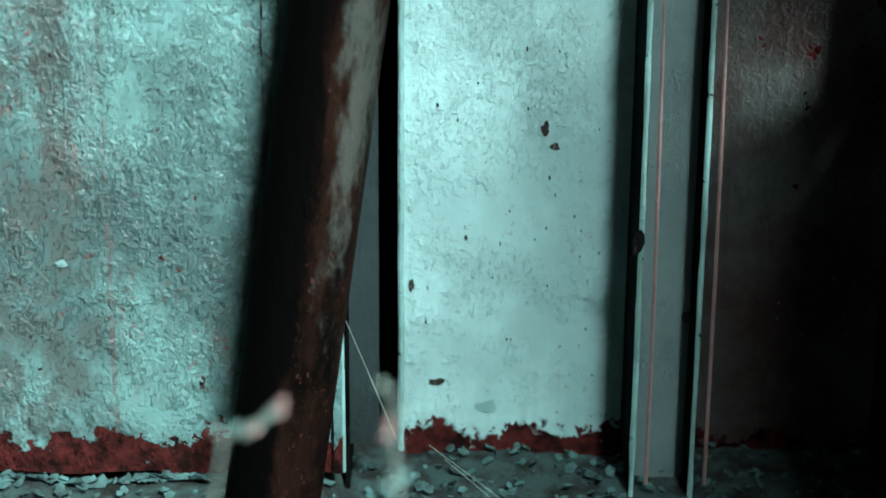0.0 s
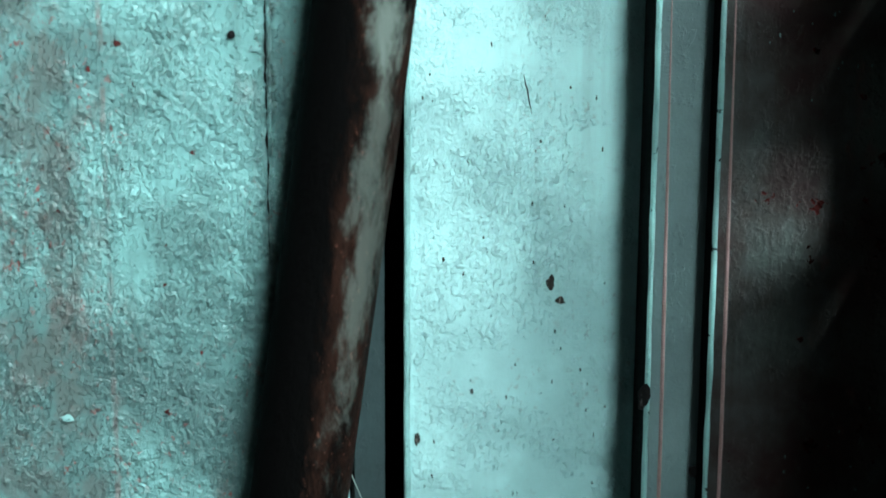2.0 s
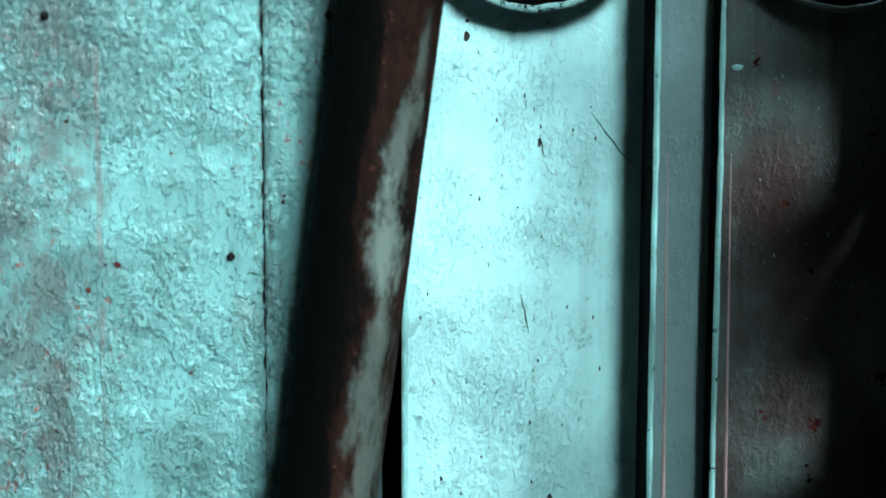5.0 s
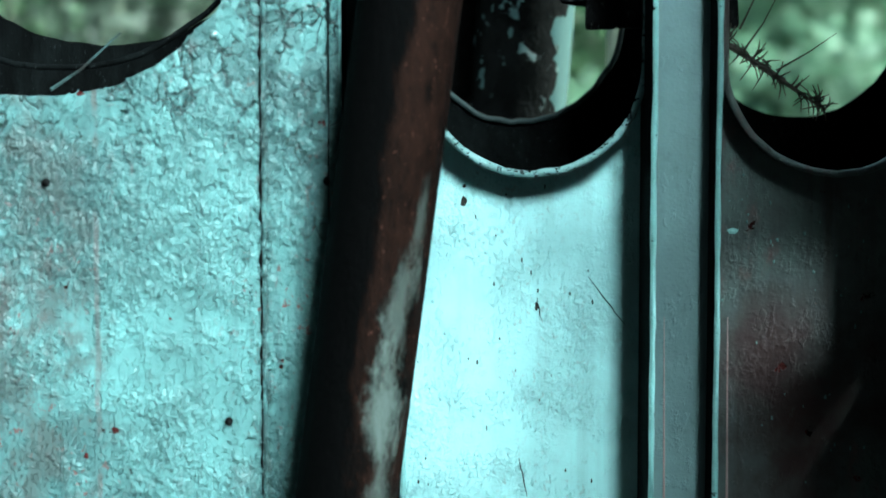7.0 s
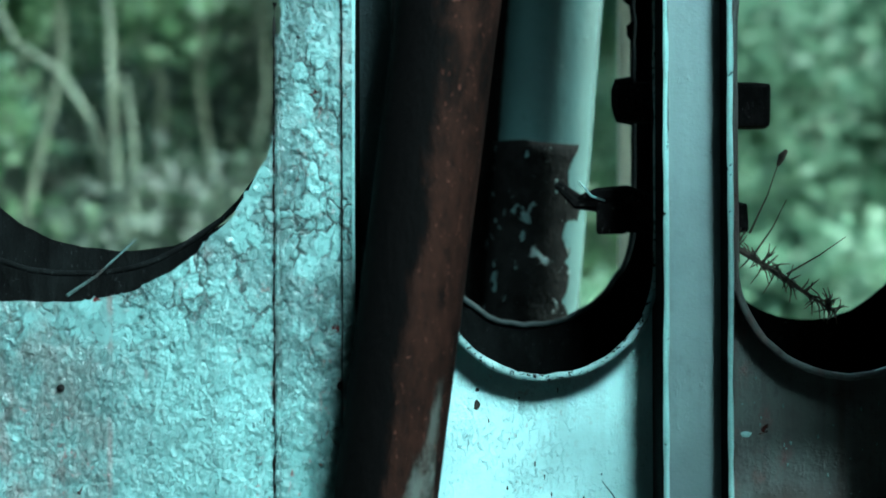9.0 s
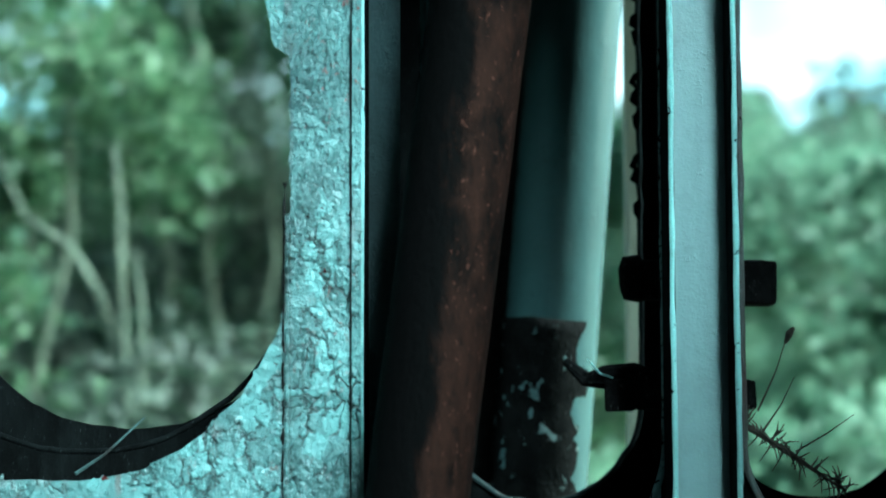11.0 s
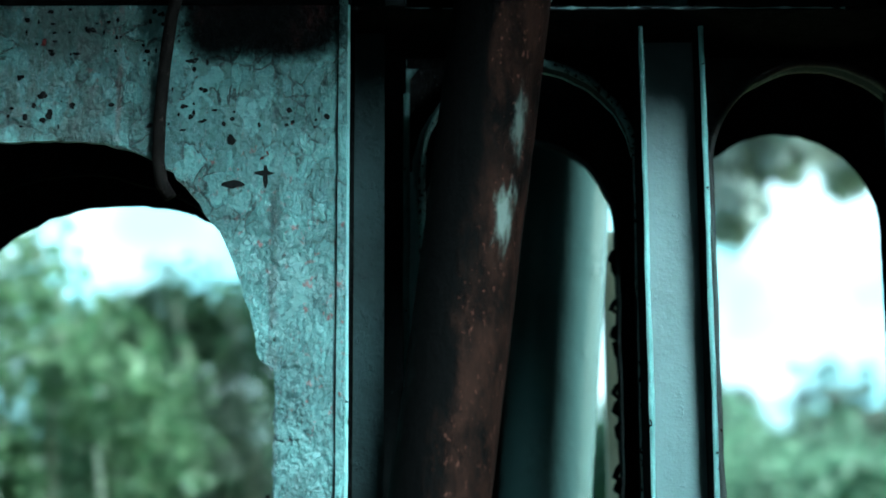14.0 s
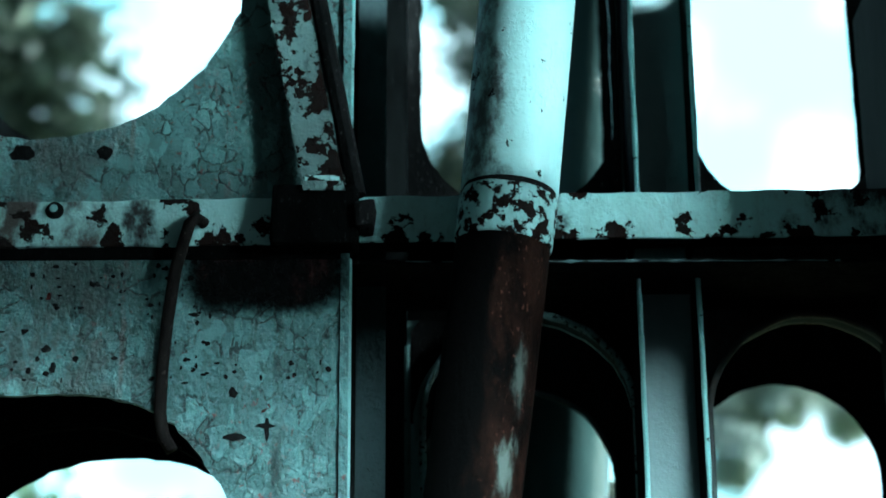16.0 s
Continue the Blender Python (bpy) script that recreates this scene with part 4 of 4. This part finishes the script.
part("crust", bm, debris, ledge, "", True)
part("front", box(-1.6, 1.1, 2.36, 2.372, -0.02, 0.13), rust_shade_black, ledge)

debris_mat = plain("dusty_flake", (0.10, 0.19, 0.185), (0.03, 0.045, 0.045), 14, 0.8)
rd = random.Random(55)
verts, faces = [], []
for i in range(900):
    x, y = rd.uniform(-0.62, 0.75), 2.38 + 0.42 * rd.random() ** 0.8
    if x < -0.11:
        y = min(y, 2.59)
    z = 0.142 + (0.05 if x < -0.11 and y > 2.5 else 0.0) + noise.noise(Vector((x * 8, y * 8, 0))) * 0.012
    sz = rd.uniform(0.003, 0.013)
    b, k, a0 = len(verts), 5, rd.uniform(0, 6)
    tilt = (rd.uniform(-0.6, 0.6), rd.uniform(-0.6, 0.6))
    for j in range(k):
        px, py = sz * math.cos(a0 + 6.283 * j / k) * rd.uniform(0.5, 1), sz * math.sin(a0 + 6.283 * j / k) * rd.uniform(0.5, 1)
        verts.append((x + px, y + py, z + px * tilt[0] + py * tilt[1] + 0.002))
    verts.append((x, y, z - 0.004))
    verts.append((x, y, z + 0.004))
    faces += [(b + j, b + (j + 1) % k, b + 5) for j in range(k)] + [(b + (j + 1) % k, b + j, b + 6) for j in range(k)]
me = bpy.data.meshes.new("paint_debris")
me.from_pydata(verts, [], faces)
me.materials.append(debris_mat)
tagged(new("paint_debris", me), "fallen pale paint flakes lying on the ledge", "paint debris", kind="stuff")
weed = thing("dry_weed", "dry weed sprig standing close in front of the panels", "plant")
rw = random.Random(21)
for stem_points in ([(-0.25, -0.05), (-0.19, 0.5), (-0.138, 0.784), (-0.12, 0.793), (-0.098, 0.806)], [(-0.03, -0.05), (-0.022, 0.5), (-0.016, 0.748), (-0.018, 0.783), (-0.021, 0.815)]):
    stalk([Vector((p[0], 1.45, p[1])) for p in stem_points], 0.0022, web, weed, "stem")
    for p in stem_points[-3:]:
        for i in range(3):
            c = Vector((p[0] + rw.uniform(-0.008, 0.008), 1.45 + rw.uniform(-0.02, 0.02), p[1] + rw.uniform(-0.008, 0.008)))
            part("seed_head", wobble(tube([c - Vector((0.002, 0, 0.003)), c, c + Vector((0.002, 0, 0.003))], [0.001, 0.0032, 0.001], 8), 0.0012, 120, seed=i), rw.choice((web, fringe_pink, flake_mat)), weed)
cobweb = thing("cobweb_strand", "thin cobweb threads by the foot of the panel", "cobweb")
for (ax, az), (bx, bz) in (((0.01, 0.24), (0.124, 0.155)), ((0.03, 0.22), (0.115, 0.150)), ((-0.10, 0.42), (-0.03, 0.25))):
    part("thread", tube([(ax, 2.60, az), ((ax + bx) / 2, 2.60, (az + bz) / 2 - 0.004), (bx, 2.58, bz)], 0.0006, 5), web, cobweb)
ground_bm = bmesh.new()
bmesh.ops.create_grid(ground_bm, x_segments=120, y_segments=120, size=1.0)
for v in ground_bm.verts:
    r = max(abs(v.co.x), abs(v.co.y))
    k = 12 + 900 * r ** 4
    v.co = Vector((v.co.x * k, v.co.y * k, 0))
    d = v.co.length
    v.co.z = 0.05 * noise.noise(v.co * 0.7) + (0.012 * max(0, d - 8) if d < 300 else 3.5) - 0.06
tagged(mesh_object("ground", ground_bm, earth, None, "", True), "earth with dry leaves and grass", "ground", kind="structure")


# ---- plants behind ----
def leaf_cloud(name, centres, count, size, mat, parent, seed):
    r = random.Random(seed)
    verts, faces = [], []
    for _ in range(count):
        c, rad = centres[r.randrange(len(centres))]
        d = Vector((r.gauss(0, 1), r.gauss(0, 1), r.gauss(0, 1))).normalized() * rad * r.uniform(0.35, 1.05)
        p = Vector(c) + d
        if p.z < 0.0:
            continue
        u = Vector((r.gauss(0, 1), r.gauss(0, 1), r.gauss(0, 0.6))).normalized() * size * r.uniform(0.5, 1.2)
        w = u.cross(Vector((r.gauss(0, 1), r.gauss(0, 1), r.gauss(0, 1)))).normalized() * u.length * 0.42
        b = len(verts)
        verts += [p - u, p + w, p + u, p - w]
        faces += [(b, b + 1, b + 2, b + 3)]
    me = bpy.data.meshes.new(name)
    me.from_pydata([tuple(v) for v in verts], [], faces)
    me.materials.append(mat)
    ob = new(name, me)
    ob.parent = parent
    return ob


def shrub(x, y, height, spread, mat, seed, label, leaves=9000, size=0.06, stems=5):
    r = random.Random(seed)
    s = thing("shrub", label, "shrub", "thicket behind the wall")
    for i in range(stems):
        a = r.uniform(-1, 1)
        pts = [Vector((x + a * 0.3, y + r.uniform(-0.2, 0.2), -0.05))]
        for k in range(1, 7):
            pts.append(pts[0] + Vector((a * spread * 0.8 * k / 6 + r.uniform(-0.12, 0.12), r.uniform(-0.2, 0.2), height * 0.9 * k / 6)))
        part("stem", tube(pts, [0.035 * (1 - 0.12 * k) for k in range(7)], 7), dim_bark, s, "", True)
    centres = []
    for i in range(26):
        h = r.uniform(0.05, 1.0)
        w = spread * (1.05 - 0.55 * h * h)
        centres.append(((x + r.uniform(-w, w), y + r.uniform(-w, w) * 0.7, height * h * 0.92), r.uniform(0.18, 0.42)))
    leaf_cloud("leaves", centres, leaves, size, mat, s, seed)
    return s


GREEN, PALE, DARK = "tall green shrub with pale bare stems", "pale green leafy shrub in the thicket", "dense dark green leafy shrub"
for k, (sx, sy, sh, sw, sm, sl, sn) in enumerate((
        (-1.75, 8.2, 3.75, 0.95, leaf_green, GREEN, 15000), (-0.75, 8.8, 3.75, 0.85, leaf_green, GREEN, 14000),
        (-2.7, 9.2, 3.8, 1.0, leaf_dark, DARK, 13000), (-1.3, 10.4, 4.0, 1.2, leaf_green, GREEN, 15000),
        (-2.2, 11.2, 4.1, 1.1, leaf_pale, PALE, 12000), (-0.2, 10.6, 3.6, 1.0, leaf_pale, PALE, 12000),
        (0.75, 9.8, 3.1, 0.9, leaf_pale, PALE, 13000), (1.70, 9.0, 2.85, 0.8, leaf_pale, PALE, 13000),
        (2.7, 10.2, 3.0, 1.0, leaf_green, GREEN, 12000), (1.4, 11.4, 3.5, 1.1, leaf_pale, PALE, 13000),
        (2.3, 12.0, 3.55, 1.2, leaf_pale, PALE, 11000), (-1.3, 6.8, 1.45, 0.6, leaf_dark, DARK, 8000),
        (-0.95, 9.7, 3.3, 0.7, leaf_dark, DARK, 11000), (-1.75, 7.8, 1.6, 0.7, leaf_green, GREEN, 9000), (-0.85, 7.7, 1.7, 0.6, leaf_dark, DARK, 9000), (1.1, 7.6, 1.5, 0.7, leaf_pale, PALE, 9000), (0.2, 8.2, 1.8, 0.7, leaf_green, GREEN, 9000))):
    shrub(sx, sy, sh, sw, sm, 11 + k, sl, sn, 0.05)


def tree(base, fork, limbs, mat, seed, label, leaves, size, rad):
    r = random.Random(seed)
    t = thing("tree", label, "tree")
    trunk = [Vector(base).lerp(Vector(fork), k / 6) + Vector((r.uniform(-0.05, 0.05), 0, 0)) * (0 < k < 6) for k in range(7)]
    part("trunk", tube(trunk, [0.17 - 0.012 * k for k in range(7)], 12), bark, t, "", True)
    centres = []
    for tip in limbs:
        tip = Vector(tip)
        pts = [Vector(fork).lerp(tip, k / 6) + Vector((r.uniform(-0.12, 0.12), r.uniform(-0.12, 0.12), r.uniform(-0.1, 0.1))) * (k > 0) for k in range(7)]
        part("limb", tube(pts, [0.09 - 0.012 * k for k in range(7)], 8), bark, t, "", True)
        for p in pts[1:]:
            centres += [(tuple(p + Vector((r.uniform(-1, 1), r.uniform(-1, 1), r.uniform(-0.9, 0.9))) * rad), rad * r.uniform(0.5, 1.0)) for _ in range(6)]
    leaf_cloud("crown", centres, leaves, size, mat, t, seed)
    return t


tree((-3.6, 9.5, -0.1), (-2.9, 9.3, 3.9), [(-1.62, 9.0, 5.75), (-1.85, 9.0, 6.1), (-2.2, 9.1, 5.6), (-1.72, 9.0, 5.45), (-2.0, 9.0, 6.6)], leaf_dark, 31, "tree with dark foliage and grey bark", 15000, 0.06, 0.26)
tree((3.4, 10.2, -0.1), (2.75, 9.7, 5.05), [(1.62, 9.5, 3.98), (1.50, 9.5, 4.14), (1.36, 9.5, 4.30), (1.36, 9.5, 4.58), (1.58, 9.5, 4.42), (1.75, 9.5, 4.78), (1.28, 9.5, 4.12), (1.25, 9.5, 4.75), (1.48, 9.5, 4.95), (1.72, 9.5, 4.42), (1.88, 9.5, 4.62), (2.05, 9.6, 4.85), (2.3, 9.6, 5.2)], leaf_grey, 32, "tree with dense grey-green foliage", 95000, 0.05, 0.13)
tree((0.50, 10.4, -0.1), (0.45, 10.0, 4.2), [(0.25, 9.5, 5.5), (0.32, 9.6, 6.2), (0.5, 9.6, 5.9), (0.38, 9.6, 6.8)], leaf_dark, 33, "slim tree with dull olive foliage", 9000, 0.05, 0.20)
sapling = thing("sapling", "slender pale forked sapling before the thicket", "tree")
for pts, r0 in (([(-1.14, 7.4, -0.1), (-1.145, 7.4, 0.9), (-1.149, 7.4, 1.514), (-1.168, 7.4, 1.986), (-1.178, 7.4, 2.30), (-1.20, 7.4, 2.5)], 0.030), ([(-1.15, 7.4, 1.65), (-1.25, 7.42, 1.95), (-1.363, 7.44, 2.13), (-1.53, 7.46, 2.24), (-1.66, 7.5, 2.5)], 0.021), ([(-1.12, 7.38, 1.2), (-1.09, 7.38, 1.6), (-1.086, 7.38, 1.883), (-1.12, 7.4, 2.1)], 0.020)):
    part("branch", tube(pts, [r0 * (1 - 0.8 * k / (len(pts) - 1)) for k in range(len(pts))], 8), bark, sapling, "", True)
# ---- far woods closing the view under the sky ----
rf = random.Random(77)
far_centres = [((rf.uniform(-16, 16), rf.uniform(38, 48), rf.uniform(0.5, 7.6 + 1.4 * noise.noise(Vector((i * 0.37, 2, 5))))), rf.uniform(0.9, 1.7)) for i in range(300)]
tagged(leaf_cloud("far_woods", far_centres, 56000, 0.34, leaf_dark, None, 78), "dark green woods far behind the thicket", "woods", kind="stuff")
# ---- bright haze in the far sky ----
haze, hnt, _b = material("bright_haze")
hem = hnt.nodes.new("ShaderNodeEmission")
hem.inputs["Strength"].default_value = 1.0
hnt.links.new(blend(hnt, step(hnt, grain(hnt, place(hnt), 0.035, 4)[0], 0.42, 0.60), (0.52, 0.83, 0.87), (0.90, 0.98, 1.0)), hem.inputs["Color"])
hnt.links.new(hem.outputs[0], hnt.nodes["Material Output"].inputs["Surface"])
tagged(mesh_object("backdrop", box(-120, 120, 260, 261, 34, 190), haze), "white hazy sky in the distance", "sky", kind="structure")
# ---- unseen shed added round the viewer to keep sky light out ----
shed_dark = plain("blocker_boards", (0.016, 0.016, 0.015), (0.009, 0.009, 0.009), 5, 0.9, (4, 4, 0.6))


def shell(name, bm, label):
    return tagged(mesh_object(name, bm, shed_dark), label, "wall", kind="structure")


def hole_rect(x0, x1, z0, z1):
    return [Vector((x0, 0, z0)), Vector((x1, 0, z0)), Vector((x1, 0, z1)), Vector((x0, 0, z1))]


shell("wall_back", sheet(-2.4, 4.0, -0.1, 7.0, BACK_Y - 0.1, 0.1, (hole_rect(OPEN_X[0], OPEN_X[1], OPEN_Z[0], OPEN_Z[1]),)), "unseen wall added to keep sky light out, with an open bay")
shell("wall_west", box(-2.5, -2.4, BACK_Y, 2.9, -0.1, 7.0), "unseen side wall added to keep sky light out")
shell("wall_east", box(EAST_X, 4.1, SIDE_Y[1], 2.9, -0.1, 7.0), "unseen side wall added round the fill lamp")
shell("wall_east_corner", box(EAST_X, 4.1, BACK_Y, SIDE_Y[0], -0.1, 7.0), "unseen side wall added round the fill lamp")
shell("wall_east_top", box(EAST_X, 4.1, SIDE_Y[0], SIDE_Y[1], SIDE_Z[1], 7.0), "unseen side wall added round the fill lamp")
shell("wall_east_low", box(EAST_X, 4.1, SIDE_Y[0], SIDE_Y[1], -0.1, SIDE_Z[0]), "unseen side wall added round the fill lamp")
shell("wall_front_west", box(-2.4, -1.606, 2.8, 2.9, -0.1, 7.0), "unseen wall added beside the panels")
shell("wall_front_east", box(1.106, 4.0, 2.8, 2.9, -0.1, 7.0), "unseen wall added beside the panels")
shell("wall_front_top", box(-1.606, 1.106, 2.8, 2.9, 3.402, 7.0), "unseen wall added above the panels")
# unseen blockers shade the right panel; their gaps let lit patches through
shell("blocker_low", box(0.635, 0.70, 1.52, 2.78, -0.05, 0.71), "low unseen blocker added to shade the right panel")
shell("blocker_middle", box(0.635, 0.70, 1.52, 2.78, 0.83, 1.08), "middle piece of the unseen light blocker")
shell("blocker_foot", box(0.635, 0.70, 2.70, 2.78, 0.71, 0.83), "short piece of the unseen light blocker")
shell("blocker_upper", box(0.635, 0.70, 1.52, 2.78, 1.19, 2.36), "upper unseen blocker added to shade the right panel")
shell("blocker_cap", box(0.635, 0.70, 2.36, 2.78, 2.362, 2.84), "unseen blocker added to shade the end of the rail")
shell("blocker_post", box(0.635, 0.70, 2.70, 2.78, 1.08, 1.19), "short piece of the unseen light blocker")
# made-up dark floor, cuts the light bounced onto the panels
tagged(mesh_object("floor", box(-2.4, 4.0, BACK_Y, 2.795, -0.04, 0.035), shed_dark), "dark floor added to cut bounced light", "floor", kind="structure")
tagged(mesh_object("ceiling", box(-2.5, 4.1, BACK_Y - 0.1, 2.9, 7.002, 7.1), shed_dark), "unseen ceiling added to keep sky light out", "ceiling", kind="structure")
# made-up boards out of view, they shade the top of the panels
tagged(mesh_object("shade_board_lip", box(0.25, 1.1, 2.552, 2.655, 2.850, 2.880), shed_dark), "unseen lip added to close the gap behind the shade board", "canopy", kind="structure")
tagged(mesh_object("canopy", box(-1.6, 1.1, 1.43, 2.55, 2.845, 2.885), shed_dark), "unseen shade board added above the panels", "canopy", kind="structure")
